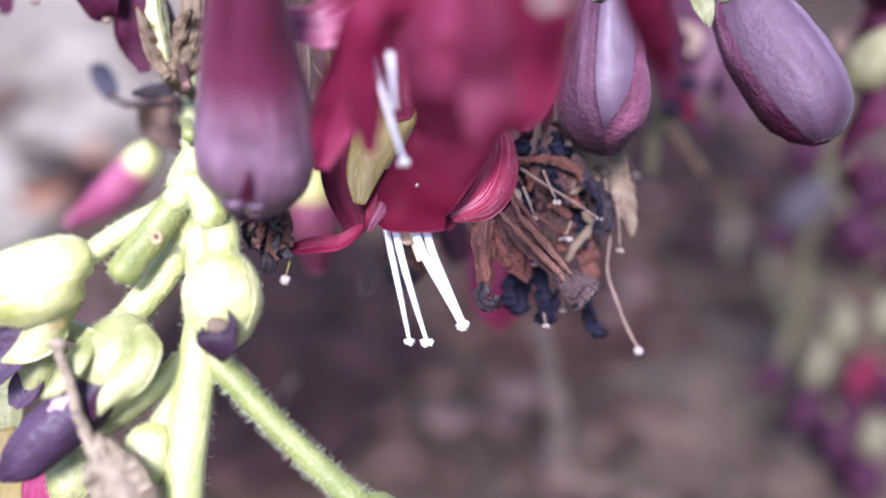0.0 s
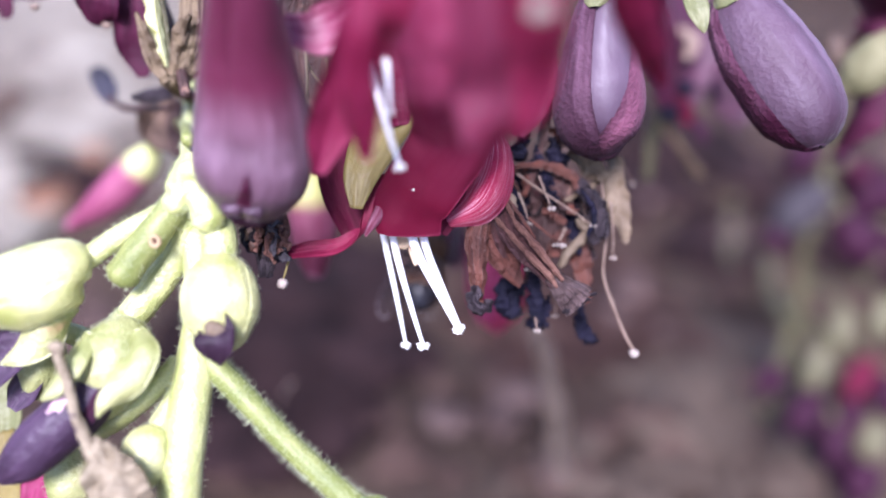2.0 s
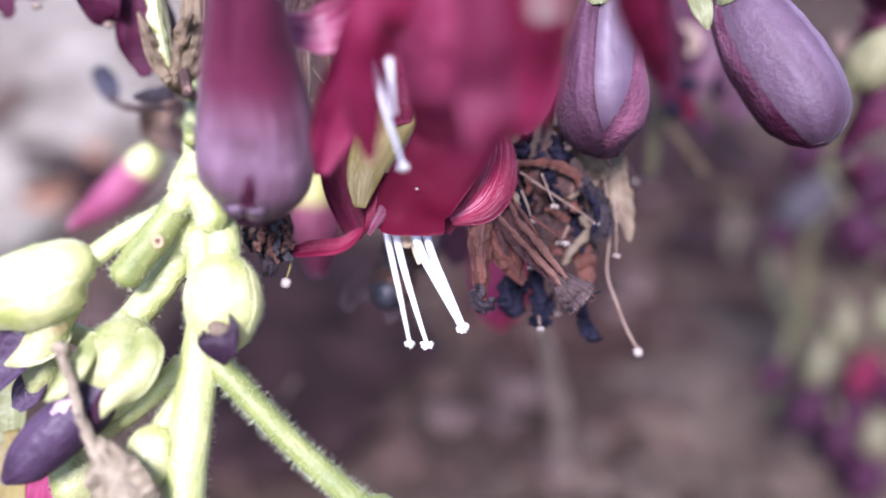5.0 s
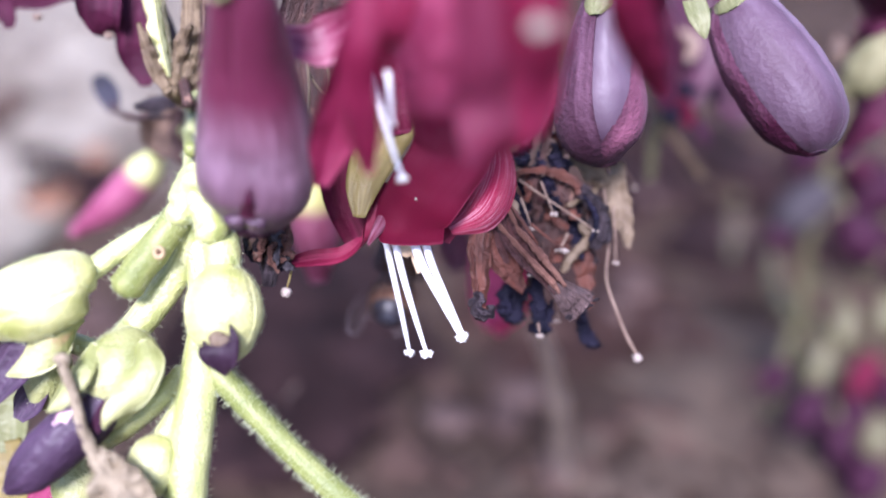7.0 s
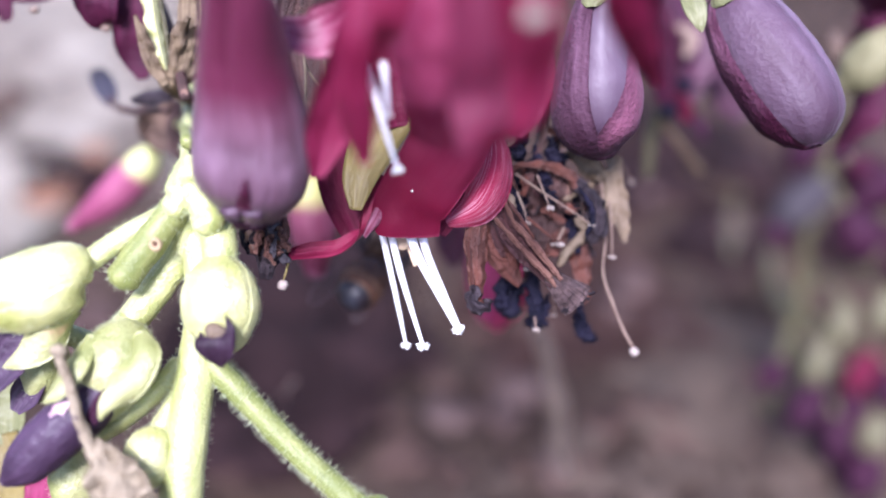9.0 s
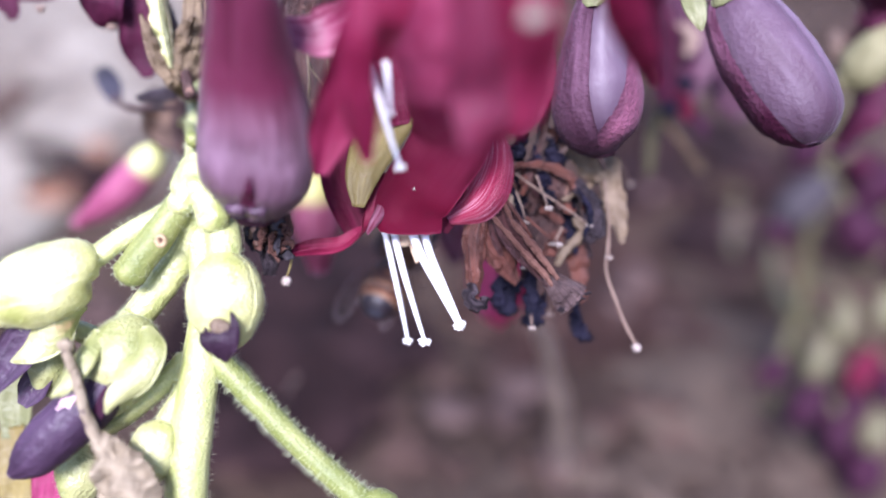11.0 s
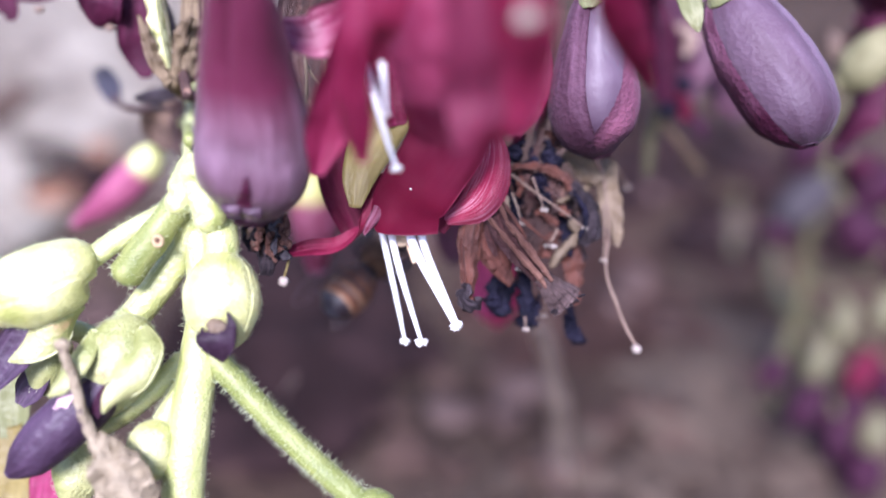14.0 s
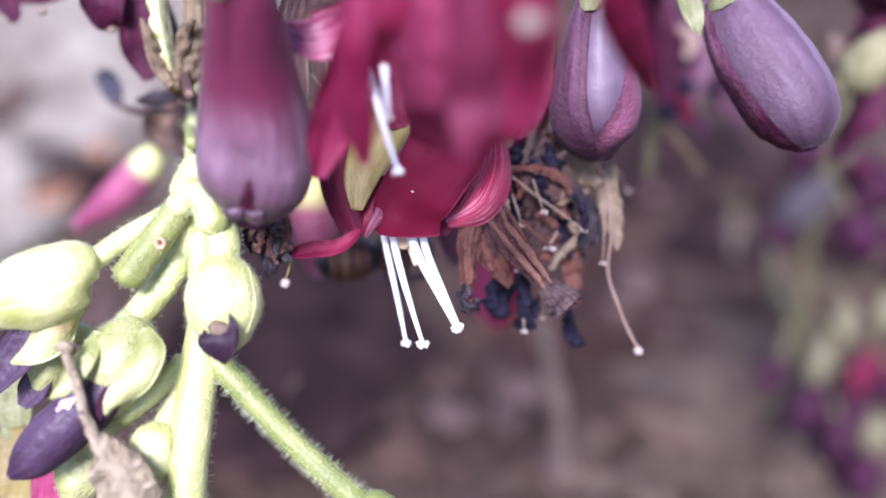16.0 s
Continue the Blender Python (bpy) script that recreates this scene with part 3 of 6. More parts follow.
# ---- the stalk ----
def stalk():
    foot = Vector((-18.42, 55.25, -18.30))
    drop = (EYE * 1000 + (BASE.to_3x3() @ foot).z) / 1.0
    ground_end = foot + GROUND_DOWN * (drop + 4)
    main = [ground_end, foot + GROUND_DOWN * 90 + Vector((3, 0, 0)), foot + GROUND_DOWN * 45 + Vector((2, 0, 0)), foot + GROUND_DOWN * 20,
            foot + GROUND_DOWN * 7, foot, (-17.98, 55.25, -12.72), (-17.56, 56.08, -8.05), (-17.50, 57.45, -3.28), (-18.20, 57.45, 1.70), (-18.23, 56.90, 4.56),
            (-20.65, 64.80, 9.40), (-23.70, 74.00, 15.00), (-22.80, 73.00, 21.00), (-18.01, 65.00, 24.91), (-7.25, 61.30, 27.03), (7.34, 61.30, 27.03), (23.65, 63.50, 26.62), (36.48, 70.60, 27.56)]
    ob = thing("flower_stalk", ground_end, "pale green hairy flower stalk rising from the ground", "stalk")
    g = tube(main, [1.9, 1.8, 1.75, 1.65, 1.58, 1.54, 1.5, 1.4, 1.2, 1.1, 1.05, 0.8, 0.65, 0.6, 0.9, 0.9, 0.9, 0.8, 0.6], 150, 14, 0.06)
    stem = part("stem", g, LIT_GREEN, ob)
    seen = Geo()
    seen.v, seen.f = g.v, [f for f in g.f if len(f) == 4 and 20 < Vector(g.v[f[0]]).y < 72 and Vector(g.v[f[0]]).z > -24]
    part("hair", hairs(seen, 3000, 0.48, 0.016, 3), HAIR, stem, "short pale hairs", "stuff")
    right = [(-16.92, 56.35, -7.48), (-14.25, 55.80, -10.03), (-10.98, 55.52, -13.38), (-7.73, 55.25, -16.31), (-5.34, 55.25, -18.30), (-0.97, 55.80, -22.11)]
    g = tube(right, [1.05, 0.95, 0.9, 0.9, 0.95, 0.9], 50, 12, 0.06)
    # The darker GREEN holds the partial shade on this branch.
    branch = part("branch", g, GREEN, ob)
    part("hair", hairs(g, 2000, 0.55, 0.014, 4), HAIR, branch, "short pale hairs", "stuff")
    g = lump((-4.47, 55.25, -18.38), (1.5, 1.3, 1.2), 3, 9, 12, 0.15)
    node = part("node", g, GREEN, ob, "swollen pale green node")
    part("hair", hairs(g, 260, 0.4, 0.018, 5), HAIR, node, "short pale hairs", "stuff")
    g = tube([(-18.05, 56.08, 4.29), (-19.39, 55.52, 2.64), (-20.81, 55.25, 0.64), (-22.57, 55.25, -1.63)], [1.2, 1.15, 1.2, 1.25], 24, 12, 0.12)
    stub = part("stub", g, GREEN, ob, "cut green stub with a flat end")
    part("hair", hairs(g, 420, 0.4, 0.018, 6), HAIR, stub, "short pale hairs", "stuff")
    for at in ((-19.51, 53.31, 0.78), (-16.41, 53.68, 2.46)):
        ring = Geo()
        for k in range(14):
            a = 6.283 * k / 14
            lump(Vector(at) + Vector((math.cos(a) * 0.3, 0.1, math.sin(a) * 0.34)), (0.17, 0.22, 0.17), k, 6, 7, 0.35, 1.4, ring)
        scar = part("scar", ring, SCAR, ob, "round tan scar of a fallen flower")
        part("pit", lump(Vector(at) + Vector((0, 0.22, 0)), (0.22, 0.15, 0.24), 2, 6, 8, 0.2), DRYEDGE, scar)
    g = tube([(-18.14, 56.35, 4.31), (-18.91, 57.73, 0.87), (-21.10, 58.00, -2.47), (-23.40, 58.00, -5.61), (-24.23, 58.00, -8.33)], [1.2, 1.25, 1.2, 1.2, 1.0], 30, 12, 0.1)
    branch = part("branch", g, LIT_GREEN, ob)
    part("hair", hairs(g, 650, 0.42, 0.018, 7), HAIR, branch, "short pale hairs", "stuff")
    g = tube([(-17.32, 56.35, 3.90), (-16.15, 56.08, 2.27), (-15.71, 55.52, 0.84), (-15.63, 55.25, -0.76)], [1.15, 1.25, 1.3, 1.2], 16, 12, 0.1)
    branch = part("branch", g, LIT_GREEN, ob)
    part("hair", hairs(g, 320, 0.42, 0.018, 8), HAIR, branch, "short pale hairs", "stuff")
    g = tube([(-18.79, 56.35, -8.09), (-20.90, 56.35, -10.13), (-23.14, 56.35, -11.96), (-24.76, 56.35, -12.97)], [0.9, 0.85, 0.8, 0.7], 20, 10, 0.08)
    branch = part("branch", g, LIT_GREEN, ob)
    part("hair", hairs(g, 320, 0.42, 0.018, 9), HAIR, branch, "short pale hairs", "stuff")
    g = tube([(-18.10, 56.80, 6.67), (-17.99, 55.69, 5.42), (-18.17, 54.98, 4.27), (-18.64, 54.68, 3.18)], [0.95, 1.15, 1.2, 0.9], 30, 16, 0.35, 1.3)
    tube([(-18.64, 55.19, 5.22), (-17.58, 54.79, 4.46), (-16.64, 54.69, 3.57), (-15.97, 54.58, 2.13)], [0.7, 1.0, 1.15, 1.2], 30, 16, 0.3, 1.3, g)
    joint = part("joint", g, LIT_GREEN, ob, "knotted joint of the stalk")
    part("hair", hairs(g, 900, 0.4, 0.016, 10), HAIR, joint, "short pale hairs", "stuff")
    return ob


stalk()


# ---- green buds on the stalk ----
def green_bud(axis, radii, pedicel, sepals, tongue, label, seed, n_hair=600, tongue_mat=PURPLE, skin=CALYX):
    """A pale hairy calyx of overlapping sepals on its pedicel, with the dark petals showing at its mouth."""
    ob = thing("flower_bud", pedicel[0], label, "flower bud", "green buds on the stalk")
    if len(pedicel) > 1:
        g = tube(pedicel, [0.85, 0.8, 0.85], 18, 10, 0.08)
        p = part("pedicel", g, LIT_GREEN, ob)
        part("hair", hairs(g, 350, 0.4, 0.018, seed + 20), HAIR, p, "short pale hairs", "stuff")
    for k, (a0, a1, lift, s1, narrow) in enumerate(sepals):
        g = shell(axis, [1.05 * q for q in radii], a0, a1, lift, 0.35, s1=s1, narrow=narrow, wrinkle=0.12)
        s = part("sepal", g, skin, ob)
        part("hair", hairs(g, n_hair, 0.3, 0.014, seed + k), HAIR, s, "short pale hairs", "stuff")
    for spine, widths, sides, cup in tongue:
        part("petal", petal(spine, widths, sides, cup, 0.3, 0.12), tongue_mat, ob, "dark purple petal")
    return ob


ROUND = [(-180, -40, 0.1, 1.0, 0.3), (-70, 60, 0.22, 0.97, 0.35), (40, 190, 0.12, 1.0, 0.3)]
b = green_bud([(-15.63, 55.25, 0.04), (-15.47, 54.98, -1.55), (-15.32, 54.70, -3.91), (-15.28, 54.70, -5.88), (-15.32, 54.70, -7.14)], [0.6, 2.1, 2.5, 1.7, 0.5],
              [(-15.87, 55.80, 1.65), (-15.63, 55.25, -0.36)], ROUND, [], "plump pale green hairy bud with a dark beak", 31)
part("beak", petal([(-14.92, 51.95, -5.36), (-14.79, 51.75, -6.16), (-14.73, 52.60, -7.55)], [1.3, 1.3, 0.12], ACROSS, 0.3, 0.3, 0.15), BEAK, b, "blackish purple beak of petals")
part("beak", petal([(-14.21, 51.95, -4.05), (-13.88, 51.85, -5.20), (-14.08, 51.90, -6.33)], [0.06, 0.36, 0.4], ACROSS, 0.3, 0.25, 0.1), BEAK, b, "pointed purple side lobe")
part("beak", petal([(-16.12, 52.30, -5.17), (-15.84, 52.00, -5.89), (-15.21, 51.90, -6.63)], [0.06, 0.3, 0.5], ACROSS, 0.3, 0.25, 0.1), BEAK, b, "pointed purple side lobe")
part("mouth", lump((-14.96, 51.95, -5.14), (0.75, 0.35, 0.62), 4, 7, 9, 0.3), STRAW, b, "yellowish brown mouth of the bud")

green_bud([(-24.43, 54.70, -1.14), (-25.56, 54.15, -1.13), (-27.76, 53.88, -2.29), (-29.94, 53.60, -3.25), (-32.26, 53.60, -4.60)], [0.5, 1.9, 2.55, 2.2, 0.6],
          [(-19.29, 55.80, 3.06), (-22.29, 55.25, 1.44), (-25.22, 54.70, -0.75)],
          [(-170, 20, 0.1, 1.0, 0.2), (-30, 120, 0.25, 0.95, 0.3), (80, 210, 0.12, 1.0, 0.4)],
          [([(-28.58, 54.70, -4.70), (-30.16, 54.70, -7.07), (-32.13, 54.70, -9.83)], [1.2, 1.5, 0.6], (0.8, 0, 0.5), 0.4)],
          "large pale green bud with its sepals parting", 41, 700)
part("sepal", petal([(-25.56, 54.15, -3.67), (-27.18, 53.88, -5.40), (-28.93, 53.88, -6.77), (-30.44, 54.15, -7.78)], [0.9, 1.45, 1.15, 0.15], (0.6, 0, 0.8), 0.4, 0.3), CALYX_SHADED,
     bpy.data.objects["flower_bud.001"])

b = green_bud([(-22.77, 56.35, -5.25), (-22.67, 55.80, -6.00), (-22.91, 55.40, -7.56), (-23.66, 55.10, -9.70), (-24.61, 55.00, -11.87)], [0.6, 2.0, 2.65, 2.0, 0.8],
              [(-23.30, 57.45, -4.93), (-23.42, 56.35, -5.45)],
              [(-200, -60, 0.12, 0.95, 0.2), (-90, 40, 0.25, 0.95, 0.35), (10, 175, 0.15, 1.0, 0.25)], [],
              "pale green bud opening on a dark purple petal", 51, 900, skin=CALYX_SHADED)
part("petal", shell([(-22.65, 54.20, -8.76), (-24.32, 54.00, -10.29), (-26.70, 53.70, -12.36), (-28.72, 53.50, -14.44), (-30.08, 53.30, -15.65)], [1.0, 1.75, 1.95, 1.5, 0.3], -100, 55, 0.15, 0.3),
     PURPLE, b, "glossy dark purple petal")
part("petal", shell([(-22.65, 54.20, -8.76), (-24.32, 54.00, -10.29), (-26.70, 53.70, -12.36), (-28.65, 53.50, -14.44), (-29.96, 53.30, -15.69)], [0.95, 1.6, 1.75, 1.3, 0.3], 35, 200, 0.1, 0.3),
     PURPLE, b, "glossy dark purple petal")
part("sepal", petal([(-20.83, 53.83, -5.36), (-20.14, 52.22, -6.60), (-20.61, 51.46, -8.39), (-21.71, 51.10, -9.86), (-22.47, 51.19, -10.78)], [0.5, 1.25, 1.2, 0.75, 0.1], (0.85, 0.3, 0.45), -0.42, 0.3, 0.2, 34, 14), CALYX_SHADED, b,
     "pointed sepal folded over the purple petal")
part("sepal", petal([(-24.21, 53.61, -5.49), (-24.61, 52.10, -7.15), (-25.44, 51.29, -8.83), (-26.14, 51.18, -9.72)], [0.4, 1.1, 0.8, 0.1], (0.85, -0.1, 0.45), -0.42, 0.3, 0.2, 30, 14), CALYX_SHADED, b)
part("petal_base", petal([(-24.99, 52.30, -9.40), (-25.37, 52.00, -10.17), (-26.12, 52.00, -10.77)], [0.2, 0.5, 0.2], (0.8, 0, 0.5), 0.2, 0.15), PETAL_BASE, b, "pale pink petal base")
part("petal", petal([(-22.20, 52.50, -8.68), (-22.65, 52.30, -9.78), (-23.51, 52.20, -11.26)], [0.08, 0.5, 0.4], (0.8, 0, 0.5), 0.3, 0.2), BUD_DARK, b, "maroon petal edge")

green_bud([(-19.88, 55.20, -12.39), (-20.05, 54.90, -12.96), (-20.49, 54.60, -14.26), (-20.96, 54.60, -15.64), (-21.24, 54.60, -16.59)], [0.4, 1.3, 1.65, 1.4, 0.5],
          [(-18.70, 56.08, -10.08), (-19.29, 55.80, -11.23), (-19.76, 55.20, -12.31)], ROUND, [], "small round pale green bud beside the stalk", 61, 450)
green_bud([(-30.30, 58.00, -4.98), (-29.68, 58.00, -6.66), (-29.54, 57.73, -8.71), (-30.16, 57.73, -10.79)], [0.5, 1.3, 1.5, 0.5],
          [(-24.23, 58.00, -7.49), (-27.21, 58.55, -6.30), (-29.88, 58.00, -5.40)], ROUND, [([(-29.32, 56.90, -8.58), (-30.34, 56.90, -10.22), (-31.17, 56.90, -11.46)], [0.9, 1.1, 0.4], (0.8, 0, 0.5), 0.4)],
          "pale green bud half hidden behind the others", 71, 200, skin=CALYX_SHADED)
green_bud([(-26.54, 58.00, -14.19), (-26.96, 58.00, -15.44), (-27.37, 58.00, -17.12), (-27.79, 58.00, -19.21)], [0.5, 1.5, 1.7, 0.8],
          [(-25.01, 56.90, -12.89), (-25.66, 57.45, -13.64), (-26.54, 58.00, -14.40)], ROUND, [], "small pale green bud low on the stalk", 75, 200, skin=CALYX_SHADED)


def dry_leaf():
    ob = thing("dry_bract", (-20.70, 50.40, -15.97), "brown fuzzy dried bract on a thin dry stalk, beside the buds", "dried bract")
    part("stalk", tube([(-25.05, 50.90, -6.13), (-24.46, 50.90, -8.04), (-23.89, 51.40, -10.91), (-22.96, 51.40, -12.95), (-21.11, 51.40, -15.17)], [0.34, 0.34, 0.38, 0.5, 0.6], 24, 8, 0.15, 1.5),
         DRYLEAF, ob)
    part("tip", lump((-24.93, 50.80, -6.20), (0.6, 0.5, 0.5), 3, 7, 9, 0.4, 1.5), DRYLEAF, ob)
    g = petal([(-23.15, 51.40, -12.39), (-22.00, 50.90, -13.92), (-21.06, 50.40, -15.60), (-20.51, 50.40, -18.51)], [0.5, 1.5, 2.1, 1.8], ACROSS, -0.35, 0.3, 1.1, freq=0.9, count=40, cross=20)
    blade = part("blade", g, DRYLEAF, ob)
    part("hair", hairs(g, 3600, 0.5, 0.012, 90), DRYLEAF, blade, "", "stuff")
    part("thread", tube([(-21.11, 51.40, -15.17), (-20.10, 55.25, -15.51), (-18.51, 55.52, -14.38)], [0.3, 0.25, 0.25], 14, 7, 0.1), DRYLEAF, ob)


dry_leaf()


# ---- dark hanging buds ----
def dark_bud(axis, radii, petals, pedicel, label, seed, calyx=((-150, -30), (-20, 80), (90, 200)), calyx_to=0.12, mats=None, wrinkle=0.07, belly=0.06, inner=True):
    """A bud of overlapping velvety petals hanging from a green calyx."""
    ob = thing("dark_flower_bud", pedicel[0], label, "flower bud", "dark buds on the stalk")
    part("pedicel", tube(pedicel, [0.55, 0.5, 0.6], 18, 9, 0.06), GREEN, ob)
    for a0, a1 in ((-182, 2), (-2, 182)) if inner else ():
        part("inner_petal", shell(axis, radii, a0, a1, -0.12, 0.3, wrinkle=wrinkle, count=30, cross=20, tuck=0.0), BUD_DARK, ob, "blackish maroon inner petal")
    for k, (a0, a1, lift, narrow, s1) in enumerate(petals):
        mat = mats[k] if mats else BUD
        part("petal", shell(axis, radii, a0, a1, lift, 0.3, narrow=narrow, s1=s1, wrinkle=wrinkle, count=40, cross=22, belly=belly), mat, ob)
    for a0, a1 in calyx:
        part("sepal", shell(axis, radii, a0, a1, 0.5, 0.3, s1=calyx_to, narrow=0.75, count=10, cross=10), PALE_SEPAL, ob)
    return ob


dark_bud([(-10.78, 41.60, 17.14), (-11.01, 44.10, 14.67), (-11.53, 47.40, 12.01), (-11.94, 50.60, 8.25), (-12.33, 52.10, 4.93), (-12.77, 53.00, 2.56)], [1.5, 2.0, 2.75, 3.65, 3.5, 1.5],
         [(-190, -80, 0.0, 0.1, 1.0), (80, 190, 0.0, 0.1, 1.0), (-108, 12, 0.3, 0.0, 0.985), (6, 110, 0.34, 0.0, 0.99)],
         [(-7.25, 61.30, 27.03), (-10.74, 56.35, 29.32), (-10.78, 41.60, 17.29)], "plump dusky purple bud hanging tip down", 1, mats=[BUD_FLUSHED] * 4, belly=0.2, inner=False)
part("tip", lump((-12.64, 52.30, 2.38), (1.5, 0.9, 0.6), 5, 8, 12, 0.45, 1.8), BUD_DARK, bpy.data.objects["dark_flower_bud"], "dark crumpled tip")
for at, size in (((-13.43, 50.50, 2.88), (0.75, 0.55, 0.45)), ((-11.94, 50.11, 2.72), (0.7, 0.55, 0.42)), ((-10.95, 50.61, 3.10), (0.55, 0.5, 0.4))):
    part("tip", lump(at, size, 3, 10, 14, 0.35, 1.3), BUD_TIP, bpy.data.objects["dark_flower_bud"], "dusky lilac crumpled tip")
part("fold", petal([(-11.85, 48.02, 4.82), (-12.01, 48.21, 3.92), (-12.39, 49.30, 3.06)], [0.05, 0.28, 0.5], ACROSS, 0.4, 0.3, 0.3), WINE, bpy.data.objects["dark_flower_bud"], "dark fold where the petals meet")

dark_bud([(12.25, 58.55, 19.69), (12.31, 58.83, 17.87), (12.26, 59.38, 15.04), (12.25, 60.20, 11.77), (12.59, 61.02, 9.29), (13.11, 61.58, 7.60)], [1.2, 1.9, 2.6, 3.2, 2.6, 0.6],
         [(-200, -90, 0.05, 0, 1.0), (85, 200, 0.05, 0, 1.0), (-80, 32, 0.14, 0.45, 0.9), (28, 125, 0.42, -0.6, 0.99), (-140, -58, 0.44, -3.2, 0.985)],
         [(7.34, 61.30, 27.03), (10.82, 58.55, 23.70), (12.25, 58.55, 19.90)], "dusky purple bud with velvety overlapping petals and a smooth middle one", 2,
         mats=[BUD, BUD, BUD_SMOOTH, BUD_EDGE, BUD_ROSE], calyx_to=0.15)
part("tip", lump((12.79, 60.90, 7.78), (1.15, 0.8, 0.5), 7, 8, 12, 0.5, 1.8), BUD_DARK, bpy.data.objects["dark_flower_bud.001"], "dark crumpled tip")

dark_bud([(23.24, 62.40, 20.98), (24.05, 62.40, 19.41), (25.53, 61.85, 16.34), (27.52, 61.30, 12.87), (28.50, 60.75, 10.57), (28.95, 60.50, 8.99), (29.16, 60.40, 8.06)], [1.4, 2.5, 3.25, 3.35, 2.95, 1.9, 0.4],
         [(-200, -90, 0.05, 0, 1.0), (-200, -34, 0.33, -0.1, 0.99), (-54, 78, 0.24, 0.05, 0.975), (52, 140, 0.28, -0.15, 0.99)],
         [(23.65, 63.50, 26.62), (22.81, 61.85, 23.70), (23.24, 62.40, 21.21)], "long purple bud with a dusty bloom, leaning outward", 3, wrinkle=0.08, mats=[BUD, BUD_LIT, BUD, BUD_PINKISH])
part("sepal", petal([(19.73, 61.02, 20.30), (19.99, 60.75, 19.11), (20.39, 60.64, 18.07), (20.69, 60.75, 17.23)], [0.9, 0.95, 0.6, 0.1], ACROSS, 0.3, 0.3), PALE_SEPAL,
     bpy.data.objects["dark_flower_bud.002"])

# ---- the open flower ----
flower = thing("open_flower", (-7.25, 61.30, 27.03), "open maroon flower with white stamens hanging out", "flower", "")
part("pedicel", tube([(-7.25, 61.30, 27.03), (-3.2, 50.0, 26.5), (-0.6, 43.0, 20.5), (0.1, 42.0, 17.2)], [0.6, 0.6, 0.65, 0.8], 24, 10, 0.05), GREEN, flower)
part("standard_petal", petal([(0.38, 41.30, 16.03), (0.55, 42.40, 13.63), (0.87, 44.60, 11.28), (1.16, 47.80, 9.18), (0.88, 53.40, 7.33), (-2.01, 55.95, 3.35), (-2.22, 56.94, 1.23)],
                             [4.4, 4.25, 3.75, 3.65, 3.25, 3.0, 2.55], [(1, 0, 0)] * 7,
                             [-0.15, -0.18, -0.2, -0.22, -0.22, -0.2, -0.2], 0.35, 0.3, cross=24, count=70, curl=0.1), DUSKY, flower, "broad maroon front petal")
part("petal", petal([(2.01, 32.91, 12.81), (2.22, 34.21, 10.52), (2.33, 35.40, 9.05), (2.35, 36.59, 7.85), (2.06, 36.70, 6.48), (1.50, 37.10, 5.12)], [1.3, 1.45, 1.55, 1.6, 1.25, 0.4], (0.97, 0.1, 0.15), -0.3, 0.35, 0.3),
     BULGE, flower, "maroon petal bulging forward")
part("petal", petal([(-3.68, 36.39, 14.10), (-3.88, 36.88, 11.04), (-4.16, 38.37, 8.78), (-4.19, 40.36, 6.83), (-3.91, 42.35, 5.27)], [0.85, 0.85, 0.95, 1.0, 0.35], (0.92, -0.35, 0.05), -0.35, 0.35, 0.25),
     CLARET, flower, "narrow crimson petal beside the stamens")
part("petal", petal([(-2.46, 41.41, 15.62), (-2.84, 42.40, 13.49), (-3.18, 44.39, 12.47), (-3.61, 46.38, 11.64)], [1.5, 1.3, 0.9, 0.3], (1, 0.2, 0), 0.2, 0.3, 0.3), MAROON, flower)
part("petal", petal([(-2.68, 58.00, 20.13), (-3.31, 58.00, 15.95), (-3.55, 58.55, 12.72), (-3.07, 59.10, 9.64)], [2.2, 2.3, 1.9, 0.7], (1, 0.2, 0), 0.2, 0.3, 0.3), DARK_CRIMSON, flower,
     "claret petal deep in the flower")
part("petal", petal([(-4.66, 44.85, 13.63), (-5.68, 45.76, 10.27), (-6.70, 46.66, 7.44), (-7.35, 47.11, 4.80)], [1.0, 1.45, 1.4, 0.4], (0.9, 0.3, 0.2), 0.5, 0.3, 0.3), CLARET, flower)
part("petal", petal([(-5.36, 51.60, 16.42), (-6.65, 50.10, 14.68), (-8.20, 49.60, 14.00), (-10.09, 50.10, 14.68)], [1.4, 1.7, 1.5, 0.7], (0.15, 0.2, 1), -0.4, 0.3, 0.5), BLUSH, flower,
     "pale pink streaked petal, rolled back")
part("petal", petal([(4.14, 31.92, 12.44), (4.31, 33.22, 10.84), (4.47, 35.41, 9.43), (4.29, 37.20, 7.97), (3.70, 38.20, 6.52), (3.10, 39.50, 5.67)], [1.4, 1.45, 1.55, 1.65, 1.3, 0.4], (0.95, 0.2, 0.1), -0.25, 0.3, 0.3), MAROON, flower,
     "crimson petal turned to the side")
part("petal", petal([(6.55, 59.46, 17.69), (6.98, 59.44, 14.22), (6.58, 59.83, 11.26), (5.97, 60.42, 9.17)], [1.6, 1.9, 1.6, 0.5], (0.95, 0.2, 0.1), 0.3, 0.3, 0.4), DARK_CRIMSON, flower, "dark maroon petal behind the others")
part("petal", petal([(8.48, 33.95, 13.16), (8.99, 35.44, 11.89), (9.91, 37.44, 10.87), (11.20, 40.44, 10.13), (12.51, 43.45, 9.62)], [1.2, 1.15, 1.05, 0.7, 0.2], (0.93, 0.2, 0.2), -0.3, 0.3, 0.3), CLARET, flower,
     "narrow crimson petal hanging loose")
